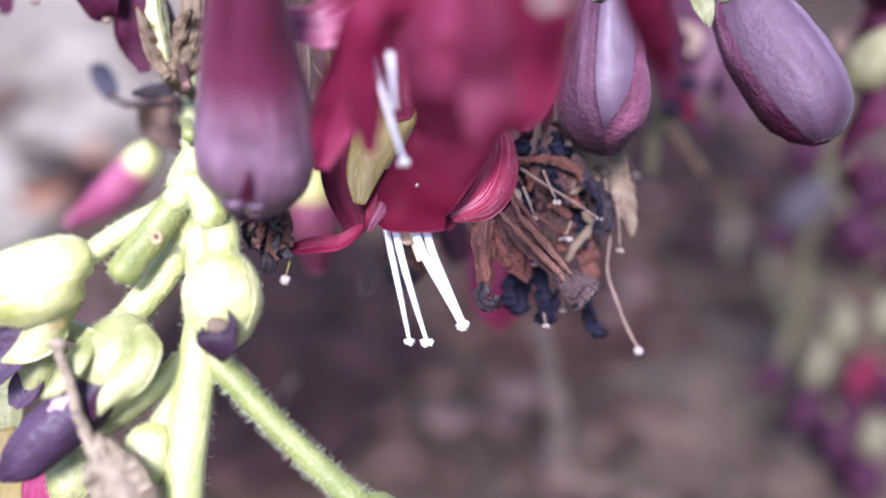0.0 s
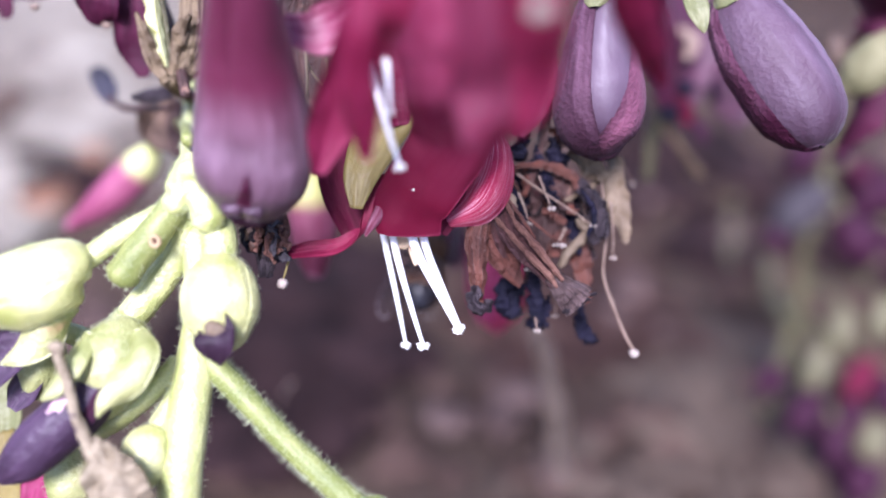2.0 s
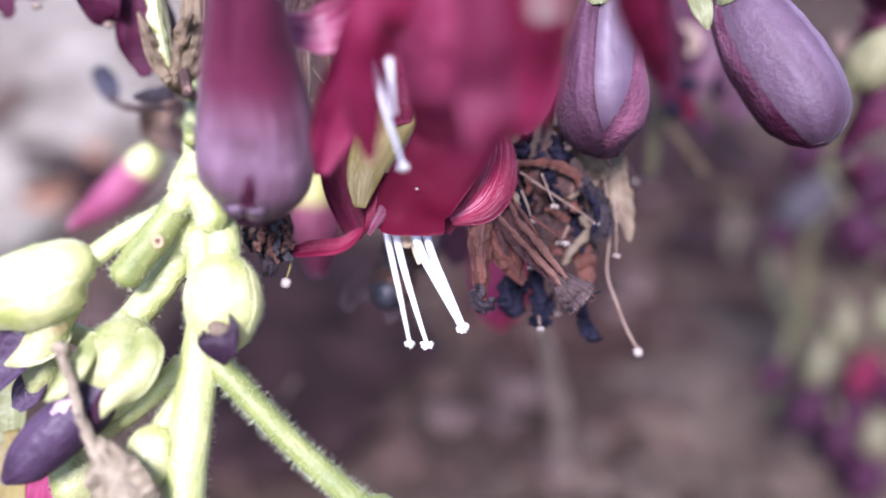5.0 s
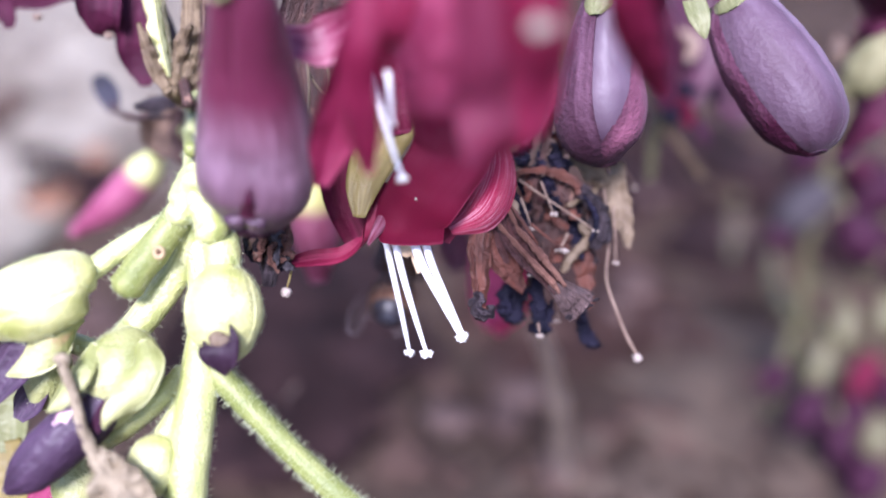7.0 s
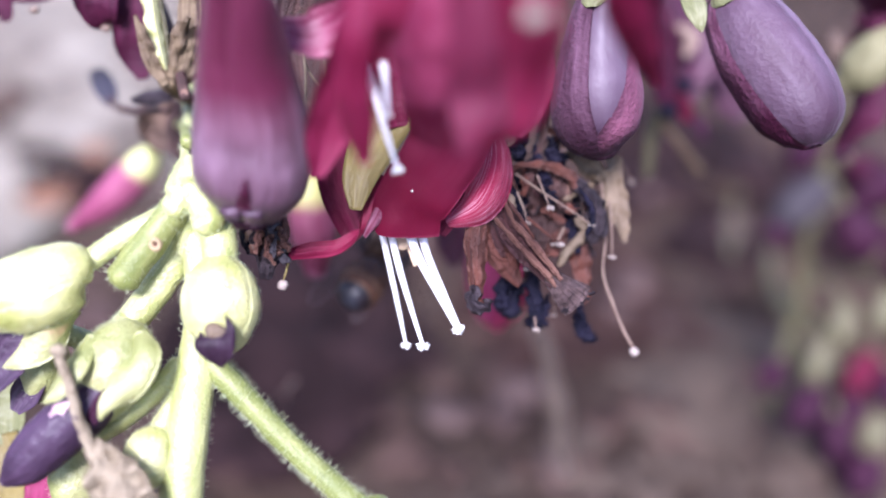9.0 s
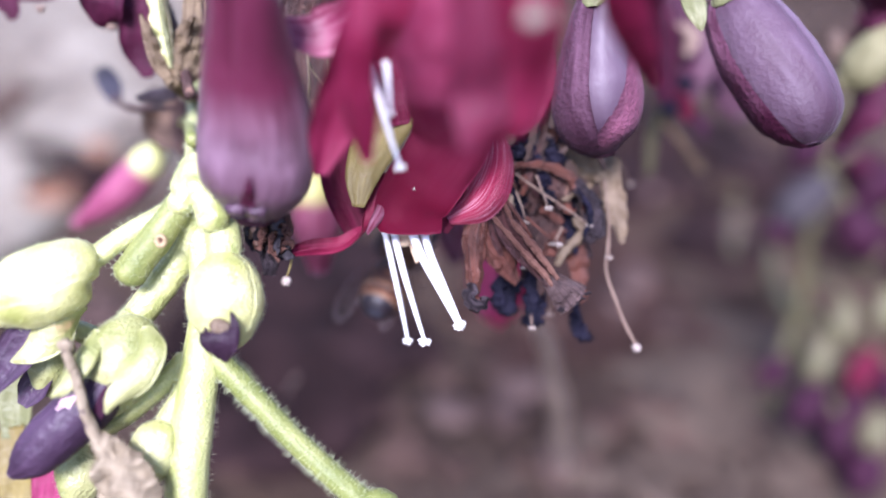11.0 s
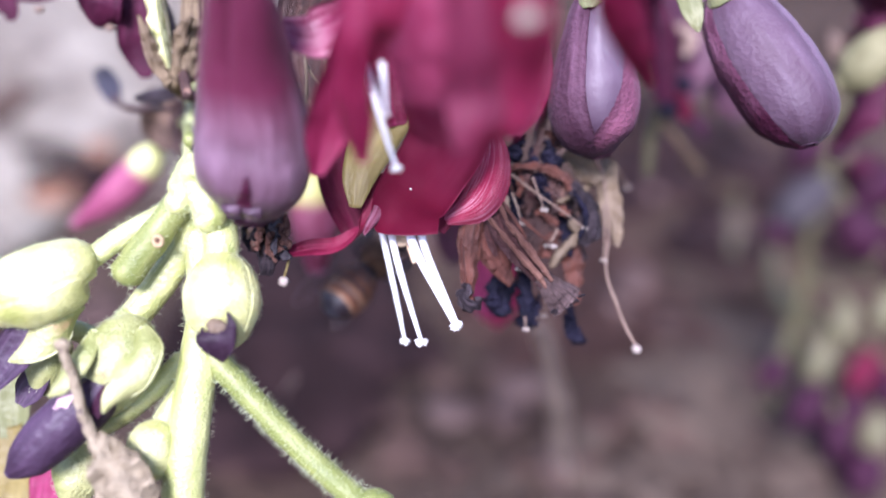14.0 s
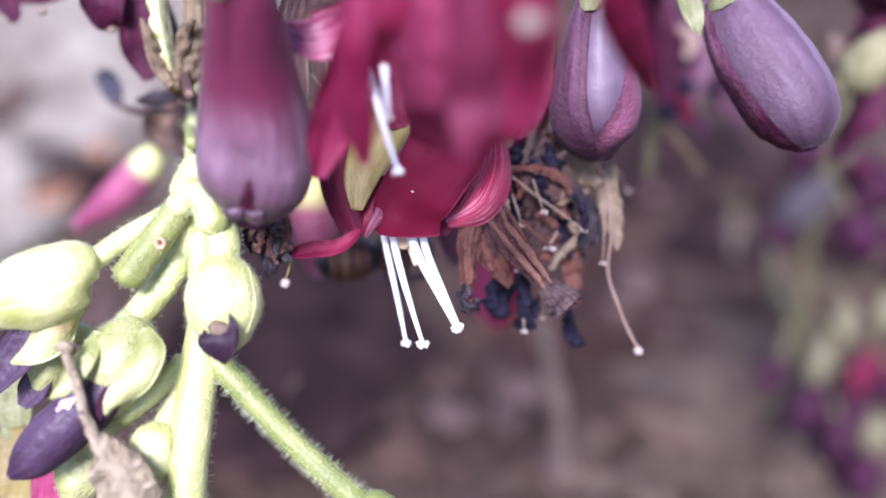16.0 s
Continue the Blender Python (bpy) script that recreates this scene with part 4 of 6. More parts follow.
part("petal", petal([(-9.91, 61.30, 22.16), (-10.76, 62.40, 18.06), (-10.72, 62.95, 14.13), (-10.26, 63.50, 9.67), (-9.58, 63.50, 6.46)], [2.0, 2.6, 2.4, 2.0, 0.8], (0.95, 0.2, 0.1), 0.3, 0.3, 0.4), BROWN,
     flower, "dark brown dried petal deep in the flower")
for line in ([(-10.19, 59.10, 14.76), (-9.68, 59.10, 13.69), (-8.91, 59.10, 12.75)], [(-8.70, 59.65, 14.89), (-8.61, 59.65, 13.82), (-8.87, 59.65, 12.74)], [(-10.10, 58.55, 15.25), (-9.97, 58.55, 13.14), (-10.06, 58.55, 11.24)]):
    part("dry_thread", tube(line, [0.14, 0.13, 0.12], 10, 6, 0.05), STRAW, flower, "dry brown thread")
part("wing_petal", petal([(4.09, 59.10, 9.64), (4.61, 58.55, 7.65), (4.25, 58.33, 5.30), (2.99, 58.44, 3.42), (0.68, 59.10, 2.35)], [0.8, 1.45, 1.75, 1.5, 0.4],
                         [(0.9, 0.5, 0.1), (0.9, 0.4, 0), (0.85, 0.3, -0.3), (0.5, 0.2, -0.8), (0.2, 0.1, -0.9)], -0.55, 0.3, 0.2, 36, 18), CRIMSON, flower,
     "crimson wing petal with pale velvety streaks")
part("wing_petal", petal([(-4.44, 59.10, 6.01), (-4.63, 58.83, 3.86), (-5.48, 58.83, 1.95), (-7.42, 59.10, 0.47), (-9.81, 59.38, 0.13), (-12.10, 59.65, -0.30)],
                         [0.6, 0.9, 0.7, 0.65, 0.75, 0.35], [(1, 0.3, 0), (0.9, 0.2, 0.2), (0.7, 0.3, 0.6), (0.2, 0.4, 1), (0, 0.5, 1), (0, 0.8, 0.8)], -0.4, 0.25, 0.2, 40, 12),
     DEEP_CRIMSON, flower, "crimson wing petal twisted like a ribbon")
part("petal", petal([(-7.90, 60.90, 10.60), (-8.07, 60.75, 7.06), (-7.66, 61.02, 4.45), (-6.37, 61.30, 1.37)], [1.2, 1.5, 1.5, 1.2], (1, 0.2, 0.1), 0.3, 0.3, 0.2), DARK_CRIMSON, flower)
part("petal", petal([(2.92, 61.30, 8.45), (2.03, 61.30, 5.35), (0.71, 61.30, 2.48)], [1.2, 1.4, 0.8], (1, -0.2, 0.1), -0.3, 0.3, 0.3), CLARET, flower)
part("fold", petal([(-3.85, 56.55, 5.44), (-3.92, 56.35, 4.11), (-4.21, 56.34, 2.96), (-4.81, 56.53, 1.90), (-5.38, 56.93, 1.24)], [0.12, 0.42, 0.5, 0.35, 0.12], (0.9, 0.3, 0.35), -0.5, 0.2, 0.25), VELVET, flower,
     "velvety pale pink fold beside the broad petal")
part("petal", petal([(0.94, 59.98, 5.41), (0.50, 59.97, 3.36), (-0.21, 59.95, 1.61)], [1.2, 1.35, 0.8], (1, -0.2, 0.1), -0.3, 0.3, 0.3), DARK_CRIMSON, flower)
part("sepal", petal([(-2.13, 60.20, 13.08), (-4.11, 59.38, 9.68), (-5.80, 58.27, 5.93), (-6.19, 58.00, 3.31)], [1.6, 1.95, 1.4, 0.45], (0.95, 0.1, 0.25), 0.35, 0.25, 0.25), SEPAL, flower,
     "yellow-green sepal with a ragged tip")
part("throat", petal([(-2.76, 60.24, 2.15), (-2.75, 60.04, 1.27), (-2.74, 59.84, 0.74), (-2.69, 59.64, 0.35)], [1.1, 1.0, 0.75, 0.3], ACROSS, 0.3, 0.25, 0.3), CREAM, flower,
     "cream throat of the flower")
part("throat", petal([(-2.27, 60.48, 3.97), (-2.09, 60.20, 0.70), (-1.73, 59.92, -0.91)], [0.7, 0.4, 0.22], ACROSS, 0.3, 0.2, 0.3), CREAM, flower, "short cream inner lobe")
for k, (line, r) in enumerate((
        ([(-4.63, 60.48, 2.66), (-3.88, 60.48, -0.83), (-3.16, 60.75, -4.34), (-2.59, 60.75, -7.23)], 0.25),
        ([(-3.87, 59.65, 2.63), (-3.07, 59.10, -0.81), (-2.07, 58.55, -4.18), (-1.17, 58.11, -6.96)], 0.28),
        ([(-2.43, 58.75, 2.32), (-1.56, 58.24, -0.11), (-0.04, 57.53, -2.97), (1.41, 56.93, -5.64)], 0.34),
        ([(-1.50, 59.25, 2.34), (-0.85, 58.74, -0.04), (0.34, 58.14, -2.79), (1.55, 57.43, -5.48)], 0.3),
        ([(-4.12, 47.17, 11.61), (-3.54, 47.17, 9.22), (-2.88, 47.41, 6.88), (-2.34, 47.65, 5.26)], 0.22),
        ([(-3.12, 45.95, 11.64), (-2.98, 45.95, 10.32), (-2.86, 46.18, 8.37)], 0.2))):
    stamen(flower, line, r, (0.42, 0.42, 0.42, 0.42, 0.36, 0.22)[k], label="white filament", seed=k * 5)
for k, (at, size) in enumerate((((-1.81, 54.64, 4.46), 0.07), ((1.58, 57.73, 5.50), 0.1))):
    part("pollen", lump(at, size, k, 6, 8, 0.3), ANTHER, flower, "grain of pollen")
part("anther", lump((3.37, 56.90, 8.13), (0.4, 0.35, 0.35), 8, 8, 10, 0.4, 1.6), ANTHER, flower, "pale anther tucked behind a petal")
stamen(flower, [(5.05, 33.43, 13.48), (4.67, 32.42, 11.67), (4.28, 31.41, 9.95)], 0.1, 0.62, CLARET, DRY_ANTHER, "crimson filament", 40)


# ---- the pink flower bud behind ----
def back_bud(axis, radii, mat, pedicel, label, mat2=None, name="flower_bud"):
    ob = thing(name, pedicel[0], label, "flower bud", "buds farther back")
    part("pedicel", tube(pedicel, [0.6, 0.55, 0.6], 14, 8, 0.05), GREEN, ob)
    for a0, a1, lift in ((-180, -40, 0.1), (-60, 50, 0.22), (35, 185, 0.14)):
        part("petal", shell(axis, radii, a0, a1, lift, 0.3, count=18, cross=10), mat, ob)
    if mat2:
        for a0, a1 in ((-120, 0), (-10, 110), (115, 230)):
            part("sepal", shell(axis, radii, a0, a1, 0.5, 0.3, s1=0.3, narrow=0.7, count=8, cross=8), mat2, ob)
    return ob


back_bud([(-13.46, 80.40, 8.76), (-13.40, 80.40, 6.44), (-13.31, 81.62, 2.41), (-13.27, 82.85, -2.45)], [0.9, 2.0, 2.45, 0.9], PINK_TO_GREEN,
         [(-7.25, 61.30, 27.03), (-6.98, 77.95, 24.81), (-9.52, 80.40, 15.14), (-13.46, 80.40, 8.18)], "mauve pink bud with a yellow-green base, hanging behind the flower")
back_bud([(-32.68, 88.97, 11.75), (-34.76, 90.20, 9.83), (-38.86, 91.42, 6.33), (-44.65, 93.88, 3.12)], [0.9, 1.9, 2.0, 0.6], ROSE_TO_GREEN,
         [(-19.06, 59.10, 8.57), (-25.01, 75.50, 12.59), (-32.68, 88.97, 11.75)], "pink bud with a pale green base behind the stalk")


# ---- withered flower ----
WITHER_AT = (8.60, 62.40, 9.73)
withered = thing("withered_flower", WITHER_AT, "withered brown flower with curled blackened petals and dry stamens", "flower", "")


def withered_flower(ob):
    part("pedicel", tube([(7.34, 61.30, 27.03), (8.29, 63.50, 21.13), (8.81, 63.45, 14.20), (8.40, 63.93, 9.65), (7.40, 63.41, 5.89)], [0.4, 0.4, 0.4, 0.42, 0.45], 30, 9, 0.3, 1.2), BROWN, ob)
    # the folded strap with its two raised edges and its flared end
    part("petal", petal([(4.79, 60.59, 4.26), (5.50, 60.28, 2.13), (6.79, 59.98, 0.37), (8.07, 59.78, -1.03), (9.36, 59.68, -2.25)],
                        [0.35, 1.0, 1.0, 0.75, 0.6], (0.75, 0, 0.65), 0.85, 0.3, 0.4, 56, 18, freq=1.3), MAUVE, ob, "brown strap petal folded into a groove")
    part("petal_tip", petal([(8.72, 59.48, -1.63), (9.41, 59.18, -2.23), (10.20, 58.98, -2.82), (11.13, 59.18, -3.61)], [0.6, 0.85, 1.2, 1.5],
                            [(0.8, 0, 0.35), (0.8, 0.1, 0.35), (0.75, 0.1, 0.5), (0.72, 0.1, 0.55)], -0.3, 0.3, 0.6, 30, 20, freq=1.7), FROSTED, ob,
         "grey flared end of the strap petal")
    fringe = Geo()
    for k in range(17):
        u = k / 16
        at = Vector((9.79, 59.17, -4.30)).lerp(Vector((12.13, 59.19, -2.75)), u) + Vector((0, 0, -0.3 * math.sin(3.14 * u) + 0.12 * math.sin(k * 2.3)))
        lump(at, (0.17, 0.15, 0.13), k, 5, 7, 0.4, 2.0, fringe)
    part("fringe", fringe, GREYED, ob, "dark fringed edge")
    for edge in ([(5.03, 59.79, 4.38), (5.90, 59.39, 2.49), (7.46, 59.08, 0.67), (8.82, 58.98, -0.93), (9.60, 58.98, -1.88)], [(4.13, 59.98, 3.08), (5.90, 59.38, 1.06), (7.29, 59.08, -0.41), (8.56, 58.98, -1.66), (9.16, 58.98, -2.43)]):
        part("petal_edge", tube(edge, [0.14, 0.2, 0.26, 0.24, 0.15], 44, 9, 0.16, 1.7), DRYEDGE, ob, "tan rolled edge of the strap petal")
    part("petal_edge", tube([(5.27, 59.99, 4.31), (6.16, 59.79, 3.07), (7.01, 59.99, 1.94), (7.61, 60.29, 1.02)], [0.1, 0.22, 0.2, 0.1], 30, 8, 0.16, 1.7), RUST, ob)
    part("petal_edge", tube([(5.08, 60.39, 4.77), (5.58, 60.09, 4.22), (6.01, 59.99, 3.60)], [0.25, 0.35, 0.2], 20, 9, 0.25, 1.9), STRAW, ob, "frayed pale top of the strap petal")
    # the broad folded petal beside it
    part("petal", petal([(3.71, 61.08, 3.40), (4.39, 60.78, 1.79), (5.09, 60.67, 0.19), (6.00, 60.97, -1.33), (6.66, 61.37, -2.32)], [0.7, 1.15, 1.2, 0.9, 0.4], (0.85, 0.2, 0.5), -0.5, 0.3, 0.7, 40, 18, freq=1.2), RUSSET, ob,
         "reddish brown petal, crumpled")
    part("petal", petal([(4.19, 60.28, 2.57), (4.74, 60.07, 1.03), (5.28, 60.27, -0.29)], [0.15, 0.35, 0.15], (0.85, 0.2, 0.5), -0.6, 0.3, 0.4, 24, 10, freq=1.5), MAUVE, ob)
    # the hanging rust petal with a hooked end
    part("petal", petal([(3.37, 59.77, 2.56), (3.18, 59.47, 1.03), (3.26, 59.46, -0.92), (3.35, 59.55, -2.58), (3.17, 59.55, -3.62), (3.62, 59.84, -4.25)],
                        [0.75, 0.95, 0.8, 0.6, 0.55, 0.4], (1, 0.25, 0), -0.65, 0.3, 0.45, 44, 16, freq=1.3), RUST, ob, "rust-brown petal with a hooked tip")
    part("petal_edge", tube([(2.54, 59.67, 1.68), (2.52, 59.36, -0.05), (2.82, 59.35, -1.79), (2.91, 59.45, -2.87)], [0.12, 0.18, 0.16, 0.1], 30, 8, 0.14, 1.7), RUSSET, ob)
    part("tip", tube([(3.07, 59.35, -2.74), (2.93, 59.14, -3.68), (3.31, 58.94, -4.27), (3.92, 59.05, -4.19), (4.11, 59.35, -3.69)], [0.42, 0.48, 0.46, 0.4, 0.25], 36, 11, 0.4, 2.2),
         GREYED, ob, "grey curled tip")
    # the arm above with its grey curled end
    part("petal", petal([(5.89, 62.01, 7.00), (7.47, 62.01, 7.18), (9.10, 62.32, 7.11), (10.50, 62.63, 6.64), (11.50, 62.83, 5.74)], [0.2, 0.3, 0.38, 0.42, 0.5], (0, 0.3, 1), -0.5, 0.3, 0.35, 36, 12, freq=1.4), RUST, ob)
    part("petal", petal([(11.20, 62.73, 6.01), (12.32, 62.63, 4.99), (13.19, 62.62, 3.62), (13.20, 62.72, 2.16), (12.34, 63.01, 1.07)], [0.5, 0.75, 0.95, 0.9, 0.35],
                        [(0.7, 0.2, 0.7), (0.9, 0.3, 0.3), (1, 0.4, 0), (0.8, 0.4, -0.5), (0.3, 0.3, -0.9)], -0.6, 0.32, 0.6, 44, 18, freq=1.4), GREYED, ob,
         "grey-purple curled petal end")
    part("petal_edge", tube([(11.33, 62.42, 5.34), (12.11, 62.22, 4.19), (12.47, 62.22, 2.83), (12.05, 62.41, 1.61)], [0.12, 0.22, 0.24, 0.15], 30, 8, 0.2, 1.8), BLACK, ob)
    for spine, w, side, cup, mat in (
            ([(12.27, 65.11, 1.04), (12.36, 65.10, -0.38), (12.41, 65.40, -1.82), (12.69, 65.89, -3.99)], [0.8, 1.0, 0.8, 0.5], (1, 0.3, 0), -0.5, RUST),
            ([(9.47, 64.02, 6.87), (10.03, 64.02, 5.24), (10.40, 64.01, 3.60)], [0.7, 1.0, 0.5], (1, 0.3, 0.3), 0.5, BROWN),
            ([(8.25, 64.71, 6.00), (8.81, 64.70, 3.17), (7.99, 64.58, -0.13), (7.74, 64.57, -2.48)], [1.0, 1.5, 1.2, 0.5], (1, 0.2, 0.2), 0.5, BROWN),
            ([(6.62, 64.91, 6.49), (6.83, 64.70, 4.59), (7.05, 64.59, 2.23)], [0.8, 1.1, 0.6], (1, 0.2, 0.2), 0.5, BLACK),
            ([(8.76, 64.24, 10.40), (9.57, 64.04, 9.76), (10.27, 64.04, 8.96)], [0.4, 0.75, 0.4], (0.7, 0.3, -0.6), 0.4, RUST),
            ([(10.47, 63.91, 2.20), (9.49, 63.59, 0.81), (8.79, 63.59, -0.35)], [0.3, 0.6, 0.3], (0.8, 0.3, 0.5), 0.4, RUST)):
        part("petal", petal(spine, w, side, cup, 0.3, 0.7, 36, 14, freq=1.3), mat, ob)
    # blackened petals
    for k, (line, w) in enumerate((
            ([(6.69, 64.37, -1.43), (6.03, 64.36, -2.70), (5.61, 64.36, -3.87), (6.27, 64.95, -4.95)], 0.85),
            ([(7.32, 64.97, -2.26), (6.84, 64.96, -3.44), (6.60, 64.96, -4.62)], 0.6),
            ([(8.24, 63.98, -1.52), (8.23, 63.97, -3.15), (8.51, 63.97, -4.55), (8.32, 63.96, -5.81)], 0.8),
            ([(9.36, 64.37, -3.41), (9.12, 64.37, -4.82), (9.03, 64.36, -5.76)], 0.45),
            ([(12.57, 66.29, -4.02), (12.47, 66.28, -5.47), (12.76, 66.28, -6.58), (13.24, 66.28, -7.02)], 0.75),
            ([(6.80, 62.02, 9.62), (6.57, 62.02, 8.58), (6.36, 62.21, 7.84)], 0.75),
            ([(9.29, 63.63, 9.61), (9.42, 63.63, 8.59), (9.79, 63.63, 7.76)], 0.85),
            ([(7.87, 63.42, 8.89), (8.01, 63.42, 7.97), (7.54, 63.41, 7.19)], 0.5),
            ([(8.33, 63.42, 6.81), (8.92, 63.41, 5.66), (9.19, 63.01, 4.48)], 0.6))):
        g = petal(line, [w * 0.6, w * 0.9, w * 0.8], (0.9, 0.4, 0.2), -0.6, 0.4, 0.8, 30, 12, freq=1.7)
        lump(line[-1], (w * 0.95, w * 0.8, w * 0.6), k + 20, 9, 12, 0.7, 2.2, g)
        part("petal", g, BLACK, ob, "shrivelled blackened petal")
    rng = random.Random(77)
    for k in range(30):
        a = Vector((6.54, 64.01, 7.34)).lerp(Vector((11.60, 65.02, 5.07)), rng.random())
        b = a + Vector((rng.uniform(-2.2, 2.2), rng.uniform(-0.8, 0.8), rng.uniform(-5.5, -1.5)))
        mid = a.lerp(b, 0.5) + Vector((rng.uniform(-1.4, 1.4), rng.uniform(-0.5, 1.0), rng.uniform(-0.8, 0.8)))
        if k % 3:
            w = rng.uniform(0.25, 0.6)
            g = petal([a, mid, b], [w * 0.6, w, w * 0.5], (rng.uniform(0.3, 1), rng.uniform(-0.5, 0.5), rng.uniform(0, 0.7)), -0.7, 0.22, 0.7, 24, 10, freq=1.6)
            part("petal_shred", g, (BROWN, MAUVE, GREYED, BLACK, RUST)[k % 5], ob, "twisted dry shred of petal")
        else:
            part("dry_strand", tube([a, mid, b], [0.12, 0.1, 0.09], 16, 6, 0.12, 1.8), DRYEDGE if k % 2 else BROWN, ob, "thin dry strand")
    # straw-coloured bracts and strands
    part("bract", petal([(14.36, 65.75, 7.02), (14.69, 65.74, 5.34), (15.26, 65.73, 3.43), (16.02, 65.73, 1.08)], [0.9, 1.05, 0.95, 0.12], (0.95, 0.2, 0.2), 0.5, 0.25, 0.5, 40, 16, freq=1.0), STRAW,
         ob, "dry straw-coloured bract")
    part("bract", petal([(10.69, 64.64, 8.71), (12.32, 65.04, 7.43), (13.67, 64.74, 6.36)], [0.6, 0.9, 0.6], (0.3, 0.3, 0.9), 0.5, 0.25, 0.5, 30, 14, freq=1.1), STRAW, ob,
         "dry straw-coloured bract")
    part("bract", petal([(14.27, 66.45, 8.54), (14.85, 66.45, 7.81), (15.23, 66.45, 6.60)], [0.5, 0.75, 0.3], (0.9, 0.3, 0.3), 0.5, 0.25, 0.4, 24, 12, freq=1.1), STRAW, ob, "dry straw-coloured bract")
    for k, (line, r, mat) in enumerate((
            ([(6.20, 62.00, 6.32), (8.50, 62.31, 4.89), (10.76, 62.31, 3.52), (12.40, 62.32, 2.43)], 0.14, TAN),
            ([(7.90, 61.81, 6.21), (8.57, 61.81, 4.63), (8.97, 61.81, 3.68)], 0.13, TAN),
            ([(6.32, 61.80, 4.86), (6.90, 61.80, 3.51), (7.21, 61.79, 2.43)], 0.12, TAN),
            ([(7.19, 61.59, 2.83), (8.76, 61.59, 1.61), (9.97, 61.60, 0.80)], 0.17, RUST),
            ([(10.31, 62.90, 2.18), (9.94, 62.90, 1.35), (9.54, 62.69, 0.80)], 0.14, TAN),
            ([(6.47, 61.18, 0.81), (6.98, 60.98, -0.31), (7.18, 60.77, -1.23)], 0.12, TAN),
            ([(15.79, 72.46, 9.25), (17.46, 74.47, 8.40), (18.68, 75.97, 7.17)], 0.14, TAN),
            ([(14.24, 64.53, 4.55), (14.51, 64.52, 1.97), (14.55, 64.51, -0.14)], 0.11, TAN),
            ([(9.70, 65.08, -2.51), (10.08, 65.78, -3.98), (10.08, 65.77, -5.23)], 0.13, TAN),
            ([(8.15, 63.36, -5.19), (8.22, 63.16, -5.73), (8.24, 62.96, -6.17)], 0.12, TAN))):
        stamen(ob, line, r * 0.75, 0.3, mat, DRY_ANTHER, "dry tan filament", 60 + k * 3, 2)
    for line, r in (([(10.15, 63.99, -0.87), (10.91, 63.80, 0.34), (11.94, 63.81, 1.64), (13.20, 64.52, 2.91)], 0.32),
                    ([(11.42, 64.01, 2.90), (12.22, 63.81, 2.19), (12.91, 64.02, 2.57)], 0.26),
                    ([(10.30, 63.42, 4.50), (12.17, 64.53, 5.50), (14.81, 65.85, 7.51)], 0.26)):
        part("dry_strand", tube(line, [r, r * 1.25, r * 0.8], 24, 9, 0.3, 1.7), STRAW, ob, "twisted straw-coloured strand")


withered_flower(withered)

STRAND_AT = (13.61, 64.60, 5.17)
strand = thing("dry_stamen", STRAND_AT, "long dry stamen with a pale anther, hanging loose", "stamen")
part("strand", tube([(13.35, 65.15, 7.10), (13.80, 64.60, 1.91), (13.57, 64.60, -1.82), (14.45, 64.60, -4.62), (15.29, 64.60, -6.71), (16.08, 64.60, -8.16)], [0.09, 0.1, 0.11, 0.13, 0.15, 0.13], 40, 8,
                    0.05), TAN, strand)
part("anther", lump((16.13, 64.60, -8.39), (0.4, 0.38, 0.4), 3, 8, 10, 0.4, 1.6), DRY_ANTHER, strand)

# dead scraps beside the joint of the stalk
scrap = thing("withered_petals", (-13.39, 59.10, 2.60), "blackened shrivelled petals caught beside the purple bud", "withered petals")
for k, (line, w, mat) in enumerate((
        ([(-12.84, 58.55, 3.84), (-12.34, 58.55, 2.37), (-11.84, 58.83, 0.89)], 0.8, BROWN),
        ([(-14.67, 59.10, 2.18), (-14.16, 59.10, 1.11), (-14.03, 59.10, 0.04)], 0.9, BLACK),
        ([(-12.54, 59.10, 1.75), (-12.97, 59.10, 0.04), (-13.18, 59.10, -1.88)], 0.85, GREYED),
        ([(-13.73, 59.65, 3.06), (-13.52, 59.65, 1.33), (-12.66, 59.65, -0.82)], 1.0, BLACK),
        ([(-18.03, 56.90, 1.68), (-18.32, 57.45, 0.46), (-18.08, 57.45, -0.58)], 0.35, BLACK))):
    g = petal(line, [w * 0.7, w, w * 0.6], (0.9, 0.3, 0.3), -0.7, 0.35, 0.45, 24, 10, freq=1.0)
    part("petal", g, mat, scrap)
part("stalk", tube([(-13.52, 59.65, 2.63), (-14.94, 60.20, 4.82), (-16.53, 59.65, 6.07), (-18.67, 58.00, 5.90)], [0.4, 0.4, 0.4, 0.4], 16, 8, 0.1), BROWN, scrap)
rng = random.Random(19)
for k in range(26):
    a = Vector((-14.43, 58.69, 2.66)).lerp(Vector((-11.77, 58.30, 2.47)), rng.random()) + Vector((0, rng.uniform(-0.6, 0.8), rng.uniform(-1.5, 0.4)))
    b = a + Vector((rng.uniform(-0.8, 0.8), rng.uniform(-0.5, 0.4), rng.uniform(-2.4, -0.7)))
    mid = a.lerp(b, 0.5) + Vector((rng.uniform(-0.5, 0.5), rng.uniform(-0.4, 0.2), rng.uniform(-0.2, 0.2)))
    w = rng.uniform(0.18, 0.42)
    g = petal([a, mid, b], [w * 0.7, w, w * 0.6], (rng.uniform(0.4, 1), rng.uniform(-0.5, 0.5), rng.uniform(0, 0.5)), -0.7, 0.25, 0.5, 20, 8, freq=1.9)
    part("petal_shred", g, (LAVENDER, DRYEDGE, LEAFDRY, GREYED)[k % 4], scrap, "crinkled dark shred of petal")
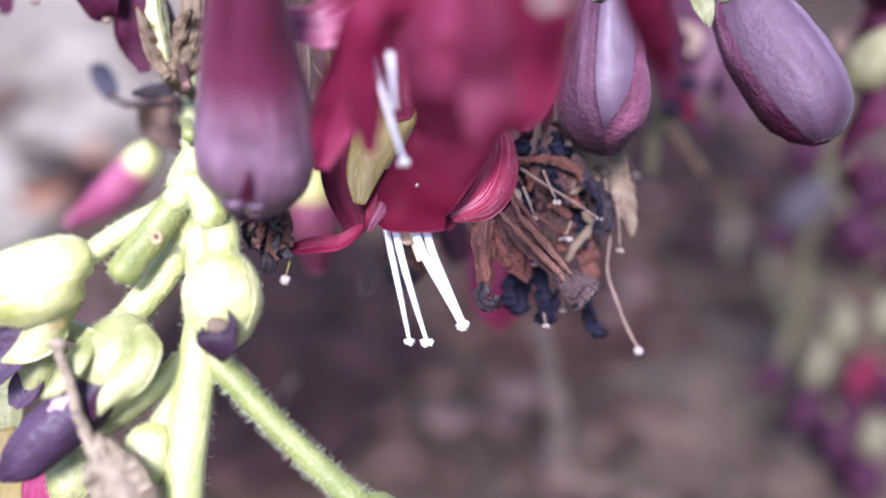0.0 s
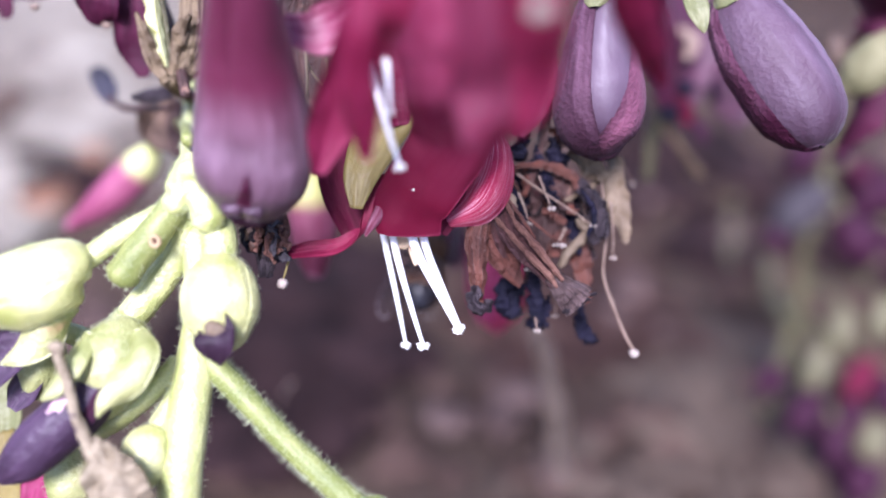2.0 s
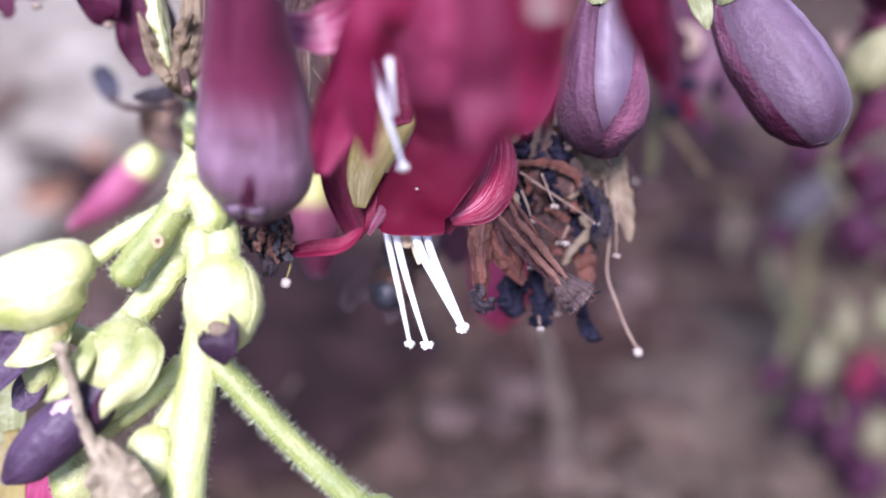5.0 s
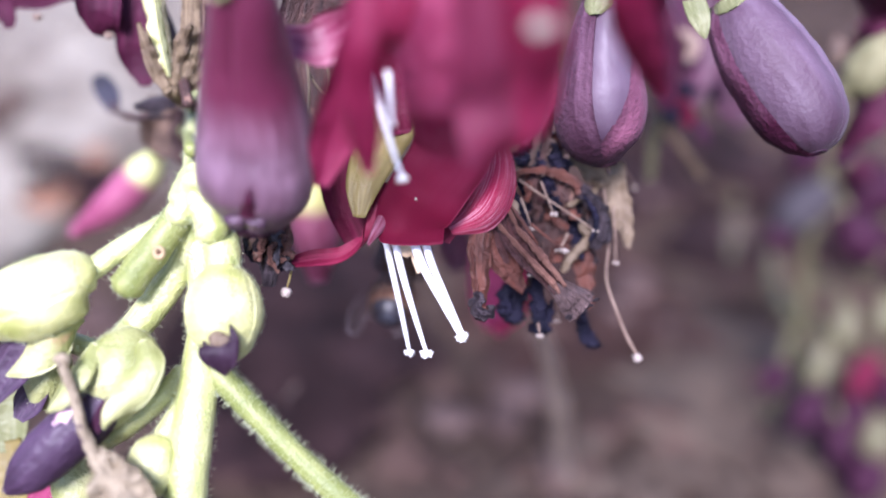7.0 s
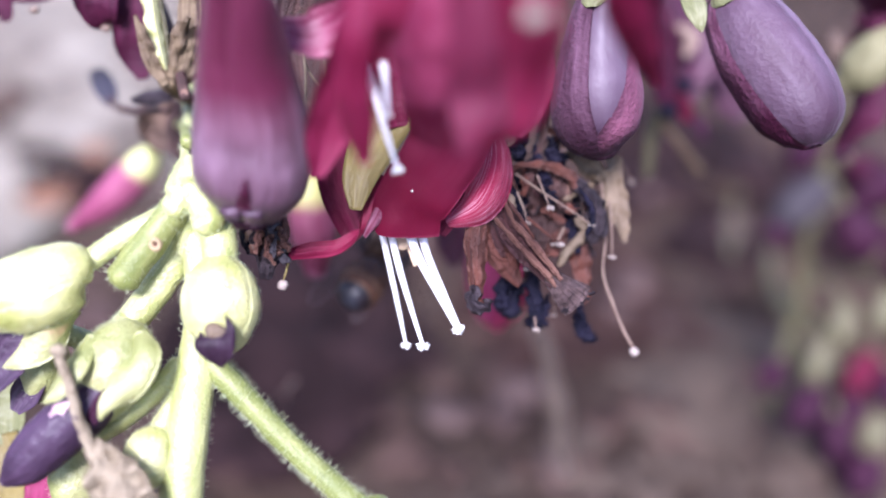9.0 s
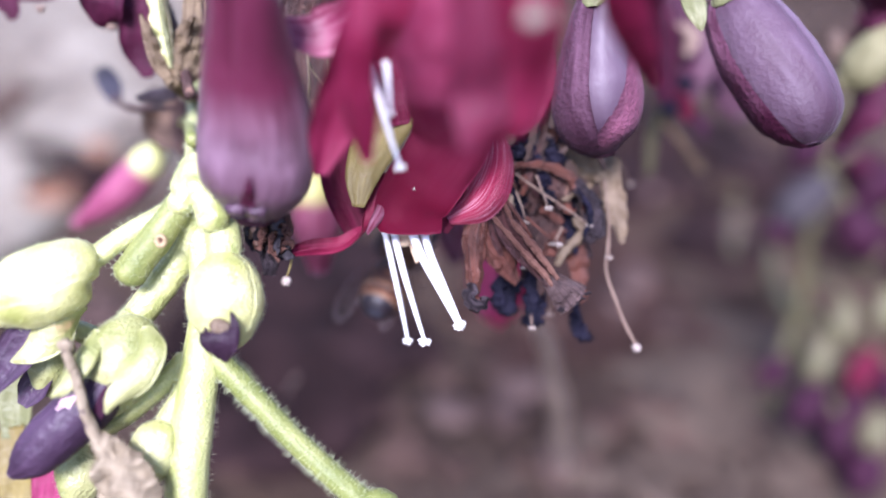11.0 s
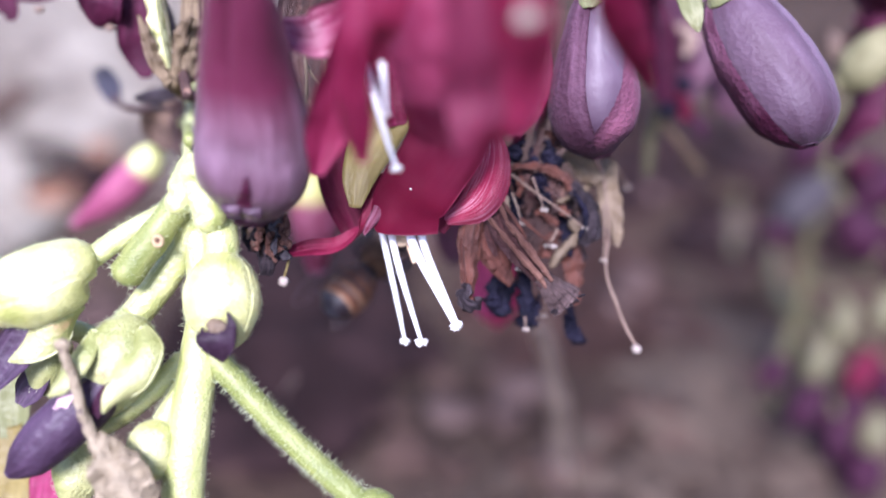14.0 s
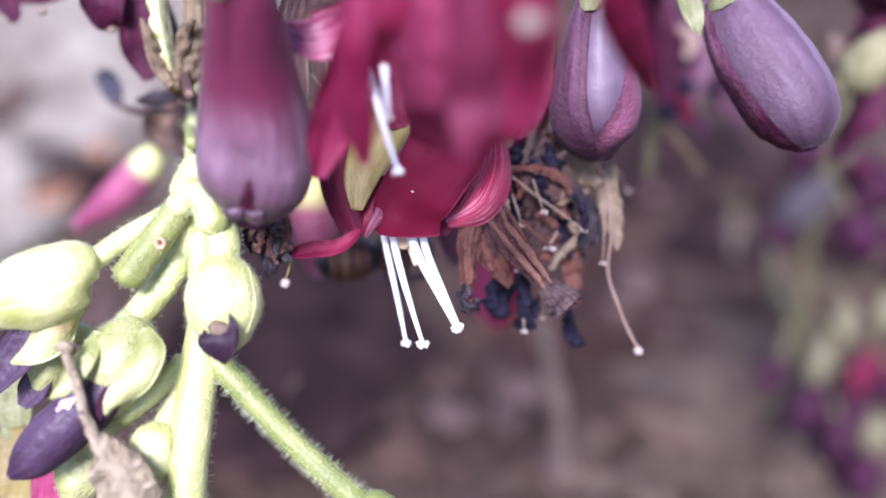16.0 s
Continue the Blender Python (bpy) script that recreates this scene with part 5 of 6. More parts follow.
stamen(scrap, [(-11.58, 59.65, -0.60), (-11.79, 59.65, -1.46), (-12.10, 59.65, -2.37)], 0.09, 0.75, SEPAL, DRY_ANTHER, "thin yellowish filament", 90, 1)

# ---- upper part beside the stalk: dry calyx and dark petals ----
husk = thing("dry_calyx", (-22.18, 63.50, 14.25), "dry straw-coloured calyx, split open on the stalk", "calyx")
part("pedicel", tube([(-23.20, 72.50, 14.50), (-22.20, 66.50, 13.90), (-22.18, 63.50, 14.34)], [0.7, 0.7, 0.9], 10, 9, 0.1), HUSK, husk)
for spine, w, side, mat in (
        ([(-21.99, 62.95, 13.90), (-22.97, 62.40, 15.36), (-23.48, 61.85, 17.45), (-24.15, 61.85, 19.15)], [0.5, 0.6, 0.5, 0.15], (0.9, 0.4, 0.3), HUSK),
        ([(-22.26, 63.20, 15.10), (-22.73, 63.00, 17.32), (-23.28, 63.00, 19.59), (-23.73, 63.00, 21.87)], [0.15, 0.7, 0.75, 0.7], (0.95, 0, 0.2), CALYX),
        ([(-21.94, 62.70, 14.89), (-22.25, 62.40, 17.16), (-22.61, 62.40, 19.41), (-22.88, 62.40, 21.66)], [0.1, 0.2, 0.22, 0.25], (0.95, 0.3, 0.2), PALE_SEPAL),
        ([(-21.77, 62.60, 15.40), (-21.79, 62.40, 17.16), (-22.16, 62.40, 19.41), (-22.43, 62.40, 21.66)], [0.1, 0.16, 0.18, 0.2], (0.95, 0.3, 0.2), OLIVE),
        ([(-21.62, 62.95, 14.36), (-21.25, 62.40, 16.26), (-20.62, 61.85, 17.68), (-19.73, 61.30, 18.71)], [0.4, 0.5, 0.6, 0.2], (0.95, 0.2, -0.1), HUSK),
        ([(-21.47, 63.30, 14.43), (-20.73, 63.00, 16.19), (-20.15, 62.60, 18.12), (-19.99, 62.40, 21.66)], [0.5, 0.9, 1.0, 0.9], (0.95, 0.2, -0.1), HUSK),
        ([(-21.26, 63.50, 14.02), (-20.04, 64.00, 15.75), (-19.36, 64.50, 18.67), (-18.99, 64.50, 22.39)], [0.5, 1.0, 1.2, 1.2], (0.9, 0.4, -0.2), HUSK)):
    part("sepal", petal(spine, w, side, 0.6, 0.22, 0.55, 34, 14, freq=1.1), mat, husk)

dark = thing("withered_petals", (-22.33, 68.15, 15.30), "dark maroon petals drooping beside the dry calyx", "withered petals")
for spine, w, side, mat in (
        ([(-28.76, 65.32, 23.31), (-28.72, 65.31, 21.40), (-28.92, 66.31, 20.26), (-28.97, 67.31, 19.58)], [1.7, 1.8, 1.3, 0.3], (0.95, 0.2, -0.1), WINE),
        ([(-26.21, 67.34, 23.98), (-26.22, 67.32, 20.55), (-26.47, 68.31, 17.85), (-26.18, 68.70, 15.45)], [2.0, 2.0, 1.7, 0.5], (0.95, 0.2, 0), WINE),
        ([(-43.00, 70.60, 25.02), (-40.45, 70.60, 23.49), (-39.43, 70.60, 21.96), (-39.69, 70.60, 21.19)], [1.5, 1.2, 0.8, 0.2], (0.9, 0.2, 0.3), WINE),
        ([(-26.74, 69.38, 24.83), (-32.30, 70.60, 25.53), (-37.40, 70.60, 25.02), (-43.00, 70.60, 25.02)], [1.5, 1.5, 1.8, 1.5], (0, 0.3, 1), WINE)):
    part("petal", petal(spine, w, side, 0.4, 0.3, 0.4), mat, dark)
for at in ((-28.44, 66.31, 19.30), (-35.51, 68.15, 21.49)):
    part("anther", lump(at, (0.45, 0.36, 0.3), 6, 7, 9, 0.5, 1.6), TAN, dark)
part("stalk", tube([(-20.35, 62.40, 12.65), (-22.95, 65.70, 19.49), (-26.02, 68.15, 24.15), (-27.69, 65.70, 23.75)], [0.5, 0.5, 0.5, 0.5], 16, 8, 0.1), BROWN, dark)

curled = thing("withered_petals", (-22.95, 65.70, 12.85), "brown curled withered petals under the dry calyx", "withered petals")
part("petal", petal([(-28.71, 79.29, 16.55), (-28.55, 79.28, 14.53), (-28.96, 79.27, 12.40), (-28.10, 79.27, 10.32)], [1.2, 2.0, 1.7, 0.5], (0.95, 0.3, 0.2), 0.5, 0.3, 0.7, freq=0.8), LEAFDRY, curled)
part("petal", petal([(-26.08, 77.30, 15.14), (-25.69, 77.29, 12.66), (-26.32, 77.27, 9.51)], [0.6, 1.5, 0.4], (0.95, 0.3, 0.2), -0.4, 0.3, 0.6, freq=0.8), BROWN, curled)
part("petal", petal([(-26.40, 78.84, 15.42), (-26.89, 80.30, 12.80), (-28.27, 81.78, 10.39)], [1.1, 1.5, 0.9], (0.9, 0.4, 0), 0.4, 0.3, 0.6, freq=0.8), MAUVE, curled)
part("petal", petal([(-22.89, 66.92, 14.05), (-25.28, 68.15, 14.07), (-27.49, 69.38, 13.82)], [0.9, 0.9, 0.3], (0.2, 0.3, 0.9), 0.5, 0.3, 0.5), GREYED, curled)
part("strand", tube([(-23.80, 68.15, 12.59), (-29.74, 75.28, 13.85), (-32.93, 79.27, 14.95), (-34.47, 81.26, 16.02)], [0.3, 0.35, 0.3, 0.35], 18, 8, 0.1), BROWN, curled)
part("petal", petal([(-34.30, 81.26, 15.43), (-35.25, 82.27, 17.05), (-36.40, 83.27, 18.70), (-36.94, 83.27, 19.67)], [0.4, 1.05, 1.15, 0.7], (0.9, 0.2, 0.5), 0.3, 0.3, 0.2), SLATE, curled,
     "small slate-grey petal end")

# ---- a bud and flowers at the edge, a little farther back ----
back_bud([(48.79, 82.85, 23.38), (47.69, 84.08, 21.60), (45.92, 85.30, 19.45), (44.40, 86.53, 18.17)], [1.0, 2.4, 2.5, 0.9], FUZZY,
         [(36.48, 70.60, 27.56), (46.46, 77.95, 27.06), (48.79, 82.85, 23.38)], "tan-green fuzzy bud half in view")
b = thing("faded_flower", (36.48, 70.60, 27.56), "faded maroon and pink flower behind the long bud", "flower", "faded flowers")
for spine, w, side, mat in (
        ([(36.48, 70.60, 27.56), (51.88, 92.65, 28.15), (50.54, 93.88, 25.81), (48.85, 93.88, 23.10)], [0.8, 1.8, 1.6, 0.8], (0.9, 0.2, 0.4), WINE),
        ([(51.88, 92.65, 28.15), (50.55, 92.65, 18.12), (49.21, 92.65, 15.11), (47.15, 93.88, 11.92)], [1.5, 2.6, 2.4, 0.6], (0.9, 0.2, 0.4), WINE),
        ([(50.51, 95.10, 16.54), (49.14, 95.10, 13.79), (47.77, 95.10, 11.05)], [1.2, 1.6, 0.8], (0.9, 0.2, 0.4), BUD_DARK)):
    part("petal", petal(spine, w, side, 0.4, 0.3, 0.3), mat, b)
part("petal_base", lump((48.31, 95.10, 24.78), (1.0, 0.8, 1.6), 4, 8, 10, 0.3), TAN, b, "pale dry petal base")

b = thing("faded_flower", (23.65, 63.50, 26.62), "faded purple flower with blackened petal ends between the buds", "flower", "faded flowers")
for spine, w, side, mat in (
        ([(23.65, 63.50, 26.62), (23.17, 87.60, 30.69), (25.18, 91.58, 24.76), (26.73, 93.56, 19.17), (27.62, 94.55, 17.31)], [0.6, 1.8, 2.4, 1.5, 0.7], (0.95, 0.2, 0.1), WINE),
        ([(30.98, 99.65, 34.06), (32.77, 99.62, 27.56), (32.03, 99.59, 21.79), (31.97, 100.58, 19.09)], [2.6, 3.0, 2.2, 0.8], (0.95, 0.2, 0.1), PLUM),
        ([(39.29, 107.70, 36.72), (39.27, 107.66, 29.70), (38.47, 107.63, 22.69)], [2.4, 2.8, 1.0], (0.95, 0.2, 0.1), PLUM),
        ([(29.50, 99.58, 21.08), (30.94, 99.57, 18.18), (31.75, 100.57, 16.54)], [0.8, 1.0, 0.5], (0.95, 0.2, 0.1), DARK_CRIMSON),
        ([(33.29, 103.58, 17.76), (34.18, 103.58, 16.25), (34.93, 103.57, 14.38)], [0.8, 1.1, 0.5], (0.95, 0.2, 0.1), BUD_DARK),
        ([(29.34, 96.61, 27.81), (30.95, 96.61, 26.05), (30.24, 96.60, 23.96)], [0.6, 0.9, 0.5], (0.95, 0.2, 0.1), TAN),
        ([(31.04, 111.67, 38.89), (33.04, 111.66, 34.04), (33.43, 111.64, 29.19), (32.62, 111.62, 25.96)], [2.4, 3.2, 2.6, 1.0], (0.95, 0.2, 0.1), PLUM),
        ([(39.84, 115.72, 40.24), (40.32, 115.68, 31.86), (40.88, 115.65, 25.17), (42.06, 116.63, 20.31)], [2.5, 3.4, 3.0, 1.0], (0.95, 0.2, 0.1), PLUM),
        ([(46.28, 117.69, 28.98), (45.41, 117.66, 23.02), (43.69, 117.64, 19.20)], [2.0, 2.4, 0.9], (0.95, 0.2, 0.1), PLUM)):
    part("petal", petal(spine, w, side, 0.4, 0.3, 0.4), mat, b)
part("strand", tube([(22.26, 89.59, 31.38), (24.19, 91.58, 26.42), (27.36, 94.58, 23.14), (28.79, 94.57, 20.60)], [0.35, 0.35, 0.3, 0.4], 24, 8, 0.1), BEAK, b, "tan dry strand with a black end")
for at, size in (((29.48, 94.57, 19.91), (1.4, 0.8, 0.9)), ((27.62, 94.55, 16.90), (1.1, 0.9, 1.1))):
    part("petal_tip", lump(at, size, 12, 8, 10, 0.5), BLACK, b, "blackened petal end")
g = thing("green_twig", (27.38, 99.63, 34.79), "pale green thin twig hanging behind the buds", "twig")
part("twig", tube([(27.38, 99.63, 34.79), (28.61, 101.56, 18.54), (32.08, 104.56, 14.14), (35.78, 107.56, 10.78)], [0.5, 0.5, 0.45, 0.6], 24, 8, 0.1), HUSK, g)
part("twig", tube([(28.61, 101.56, 18.54), (28.03, 103.55, 15.15), (27.93, 105.52, 10.07)], [0.7, 0.9, 0.6], 16, 8, 0.1), OLIVE, g, "olive green side twig")

# pink petals low beside the buds
b = thing("fallen_flower", (-32.15, 62.40, -18.87), "rose flower with a yellow-green base behind the buds", "flower", "faded flowers")
part("petal", petal([(-32.60, 62.40, -15.27), (-31.70, 62.40, -17.52), (-32.15, 62.40, -20.67)], [1.2, 1.7, 1.2], ACROSS, 0.3, 0.3, 0.3), ROSE, b)
part("petal", petal([(-35.93, 63.50, -14.62), (-35.01, 63.50, -18.74), (-35.47, 63.50, -21.95)], [1.5, 1.9, 1.2], ACROSS, 0.3, 0.3, 0.3), SEPAL, b)
part("petal", petal([(-36.84, 63.50, -9.12), (-35.47, 63.50, -11.41), (-35.24, 63.50, -15.53)], [1.5, 1.7, 1.2], ACROSS, 0.3, 0.3, 0.3), PALE_SEPAL, b)
part("pedicel", tube([(-34.09, 63.50, -15.99), (-29.37, 61.30, -15.00), (-25.01, 56.90, -13.10)], [0.5, 0.5, 0.6], 12, 8, 0.05), GREEN, b)
b = thing("faded_flower", (4.18, 87.75, -1.20), "pink fresh petal glowing behind the withered flower", "flower", "faded flowers")
part("petal", petal([(6.08, 87.75, 3.86), (5.45, 87.75, -0.57), (5.14, 88.97, -4.43), (5.21, 90.20, -7.75)], [1.5, 2.5, 2.1, 0.9], ACROSS, 0.4, 0.3, 0.4), ROSE, b)
part("petal", petal([(8.31, 91.42, 0.07), (7.98, 91.42, -5.21), (5.75, 92.65, -8.96)], [1.5, 2.0, 1.2], ACROSS, 0.4, 0.3, 0.4), MAROON, b)
part("petal", petal([(0.88, 89.37, 4.16), (1.27, 90.36, 1.25), (1.67, 91.35, -1.73)], [1.5, 2.0, 0.9], ACROSS, 0.4, 0.3, 0.4), PLUM, b)
part("pedicel", tube([(7.34, 61.30, 27.03), (5.96, 77.95, 21.43), (5.57, 87.75, 13.36), (5.76, 87.75, 3.23)], [0.5, 0.5, 0.5, 0.7], 16, 8, 0.05), BROWN, b)


# ---- a second flowering stalk in the background ----
def second_stalk():
    top = Vector((91.14, 176.40, 37.04))
    drop = EYE * 1000 + (BASE.to_3x3() @ top).z
    foot = top + GROUND_DOWN * (drop + 5)
    ob = thing("flower_stalk", foot, "second flower stalk standing on the soil, out of focus", "stalk")
    part("stem", tube([foot, foot.lerp(top, 0.3) + Vector((4, 0, 0)), foot.lerp(top, 0.65), top], [1.9, 1.75, 1.6, 1.15], 40, 10, 0.2, 0.4), OLIVE, ob)
    line = [foot, foot.lerp(top, 0.3) + Vector((4, 0, 0)), foot.lerp(top, 0.65), top]
    specs = (
        ((84.55, 172.80, 14.46), (74.85, 176.40, 4.58), 7.5, LAVENDER, "slate-lavender bud with a dark end"),
        ((76.82, 177.12, 6.52), (74.56, 177.84, 0.13), 5, BUD_DARK, "blackish bud end"),
        ((97.47, 188.64, 19.20), (107.68, 188.64, 9.66), 10, BUD_DARK, "dark purple bud"),
        ((93.01, 180.00, 9.22), (97.55, 180.00, -3.77), 8, BUD_DARK, "dark purple bud"),
        ((85.21, 180.00, 27.41), (81.32, 180.00, 17.01), 6, BUD_DARK, "dark maroon bud"),
        ((93.01, 180.00, 20.26), (98.85, 180.00, 17.01), 4, WINE, "maroon flower bud"),
        ((105.64, 188.64, 1.50), (98.83, 188.64, -5.31), 5, OLIVE, "yellow-green bud"),
        ((106.76, 194.40, -26.52), (99.71, 192.96, -36.06), 5.0, DARK_CRIMSON, "dull crimson flower bud"),
        ((93.43, 194.40, -34.93), (85.78, 192.96, -45.12), 6.5, BUD_DARK, "blackish purple bud"),
        ((95.54, 195.84, -23.88), (91.30, 195.84, -35.19), 4.5, OLIVE, "yellow-green bud"),
        ((101.19, 195.84, -13.99), (98.37, 195.84, -25.30), 4.5, OLIVE, "yellow-green bud"),
        ((108.06, 192.96, -41.64), (103.88, 192.96, -51.39), 6, OLIVE, "yellow-green bud"),
        ((97.64, 194.40, -41.95), (97.64, 194.40, -54.57), 6, BUD_DARK, "mauve flower bud"),
        ((113.08, 194.40, -30.72), (108.86, 194.40, -41.95), 8, BUD_DARK, "dark maroon flower bud"),
        ((103.70, 190.08, -50.62), (99.58, 190.08, -61.59), 7, BUD_DARK, "dark purple bud"),
        ((85.16, 198.00, -28.43), (80.87, 198.00, -37.01), 4.5, BUD_DARK, "small dark bud"),
        ((104.02, 195.84, -36.60), (99.78, 195.84, -46.50), 5, BUD_DARK, "small dark bud"),
        ((111.08, 188.64, 5.58), (107.00, 188.64, -8.04), 9, BUD_DARK, "dark purple bud"),
        ((110.02, 191.52, -10.92), (105.87, 191.52, -21.97), 5, OLIVE, "yellow-green bud"))
    for k, (a, c, r, mat, label) in enumerate(specs):
        a, c = Vector(a), Vector(c)
        near = min((Vector(q) for q in spline(line, 60)), key=lambda q: (q - a).length)
        r *= 0.58
        o = thing("flower_bud", near, label + " on the far stalk", "flower bud", "buds on the far stalk")
        part("pedicel", tube([near, near.lerp(a, 0.5) + Vector((0, 0, 3)), a], [0.9, 0.75, 0.95], 12, 8, 0.1), OLIVE, o)
        for a0, a1, lift in ((-180, -40, 0.2), (-60, 50, 0.7), (35, 185, 0.4)):
            part("petal", shell([a, a.lerp(c, 0.3), a.lerp(c, 0.7), c], [r * 0.5, r, r * 0.95, r * 0.25], a0, a1, lift, 0.8, count=16, cross=10, wrinkle=0.3, freq=0.35), mat, o)


second_stalk()


def ground_twig(a, c, radius, label, mat=TWIG):
    """A dry twig leaning up from the soil."""
    a, c = Vector(a), Vector(c)
    ob = thing("twig", c, label, "twig", "dry twigs")
    part("bark", tube([a, a.lerp(c, 0.4) + Vector((0.8, 0, 0)), a.lerp(c, 0.75) + Vector((-0.8, 0, 0)), c], [radius * 0.7, radius, radius, radius * 1.2], 30, 9, radius * 0.4, 0.2), mat, ob)


def on_ground(p):
    """The point of the soil under or behind p, straight on from the origin of the plant's axes."""
    p = Vector(p)
    w = BASE.to_3x3() @ p
    return p * (EYE * 1000 / -w.z)


ground_twig((15.93, 129.36, -13.07), on_ground((23.68, 149.25, -44.41)), 2.0, "pale dry twig leaning up from the soil")
ground_twig(on_ground((-9.77, 144.00, -16.52)), on_ground((2.18, 144.00, -30.55)), 1.6, "pale dry twig lying on the soil")
ground_twig(on_ground((54.66, 144.00, 19.85)), on_ground((52.58, 144.00, -3.02)), 2.9, "dull olive brown twig lying on the soil", OLIVE)
ground_twig(on_ground((56.74, 144.00, 6.34)), on_ground((62.97, 144.00, -12.37)), 2.5, "dull olive brown twig lying on the soil", OLIVE)
seed = thing("seed_head", (-21.84, 113.76, -19.21), "tiny pale dry seed head on a thread", "seed")
part("seed", lump((-21.84, 113.76, -19.21), 0.42, 2, 8, 10, 0.3), TWIG, seed)
part("thread", tube([(-21.84, 113.76, -19.21), (-25.83, 126.00, -23.55), on_ground((-29.02, 136.80, -27.54))], [0.15, 0.15, 0.15], 12, 6), TWIG, seed)


# ---- the bee ----
def bee():
    ob = thing("bee", (0, 0, 0), "amber and black banded honey bee clinging behind the stamens", "bee")
    widths = [(0.0, 0.3), (0.15, 0.75), (0.5, 1.25), (1.1, 1.7), (2.0, 2.05), (3.2, 2.2), (4.2, 2.15), (5.2, 1.9), (6.3, 1.2)]
    def r_at(z):
        return float(np.interp(z, [a for a, _ in widths], [b for _, b in widths]))
    bands = [(0.0, 0.45, BEE_TIP), (0.4, 1.5, BEE_DARK), (1.45, 1.85, BEE_PALE), (1.8, 2.45, BEE_BROWN), (2.4, 2.8, BEE_DARK), (2.75, 3.0, BEE_PALE), (2.95, 3.55, BEE_BROWN),
             (3.5, 3.85, BEE_DARK), (3.8, 4.6, BEE_BROWN), (4.55, 4.9, BEE_DARK), (4.85, 5.4, BEE_BROWN), (5.35, 6.3, BEE_DARK)]
    for k, (z0, z1, mat) in enumerate(bands):
        pts = [(0, 0.25 * math.sin(z0 * 0.5), z0 + (z1 - z0) * i / 4) for i in range(5)]
        rad = [r_at(p[2]) + (0.06 if k % 2 else 0.0) for p in pts]
        part("abdomen_band", tube(pts, rad, 8, 18, 0.03, ends=False), mat, ob)
    mark = petal([(-0.15, -1.35, 1.6), (-0.2, -1.2, 1.1), (-0.22, -0.95, 0.6)], [0.75, 0.35, 0.1], ACROSS, 0.25, 0.12, 0.1)
    part("tail_mark", mark, BEE_PALE, ob, "pale tan wedge on the dark tail")
    coat = tube([(0, 0.2, z) for z in (1.4, 2.4, 3.6, 4.8)], [r_at(z) for z in (1.4, 2.4, 3.6, 4.8)], 12, 16, ends=False)
    part("fur", hairs(coat, 900, 0.45, 0.02, 12), BEE_FUR, ob, "short brown fur on the abdomen", "stuff")
    thorax = part("thorax", lump((0, 0, 8.0), (1.9, 1.9, 2.1), 3, 12, 16, 0.1), BEE_FUR, ob)
    part("fur", hairs(lump((0, 0, 8.0), (1.9, 1.9, 2.1), 3, 12, 16, 0.1), 500, 0.5, 0.02, 7), BEE_FUR, thorax, "", "stuff")
    head = part("head", lump((0, -0.3, 10.8), (1.5, 1.1, 1.1), 5, 10, 14, 0.08), BEE_DARK, ob)
    for s in (-1, 1):
        part("eye", lump((s * 1.25, -0.4, 10.9), (0.45, 0.6, 0.9), 2, 8, 10, 0.05), BEE_DARK, head)
        part("antenna", tube([(s * 0.5, -1.2, 11.3), (s * 1.0, -2.2, 12.0), (s * 1.7, -3.0, 11.6)], [0.12, 0.1, 0.1], 12, 6), BEE_DARK, head)
        fold = 1.0 if s < 0 else 0.4
        for spine, w, reach in (([(s * 1.2, 1.4, 8.2), (s * 2.3 * fold, 1.7, 5.2), (s * 3.0 * fold, 1.9, 2.0), (s * 3.1 * fold, 1.7, -0.5 + 1.5 * (1 - fold))], [0.4, 0.85, 1.1 * fold ** 0.5, 0.4], 1.05 * fold ** 0.5),
                                ([(s * 1.0, 1.4, 7.6), (s * 1.4 * fold, 1.9, 5.0), (s * 1.6 * fold, 2.1, 2.2)], [0.3, 0.8, 0.5], 0.75 * fold ** 0.5)):
            wing = part("wing", petal(spine, w, (1, 0.25 * s, 0.1), 0.1, 0.03, 0.1), WING, ob, "clear glassy wing")
            rim = [Vector(spine[1]) + Vector((s * reach, 0, 0)), Vector(spine[2]) + Vector((s * reach, 0, -0.3)), Vector(spine[-1]) + Vector((s * reach * 0.4, 0, -0.25)),
                   Vector(spine[-1]) + Vector((-s * reach * 0.5, 0, -0.1)), Vector(spine[2]) + Vector((-s * reach * 0.8, 0, 0.2))]
            part("vein", tube(rim, [0.015, 0.022, 0.03, 0.022, 0.012], 30, 6), WING_VEIN, wing, "pale shining rim of the wing")
        for k, z in enumerate((9.0, 8.0, 7.0)):
            part("leg", tube([(s * 1.4, 0.2, z), (s * 2.6, -0.4, z + 0.6 - k * 0.3), (s * 2.5, -1.2, z + 2.2 - k * 0.4), (s * 2.0, -1.6, z + 3.4 - k * 0.6)], [0.25, 0.25, 0.2, 0.1], 18, 7),
                 BEE_DARK, ob)
    ob.scale = (0.95, 0.95, 0.95)
    return ob


the_bee = bee()
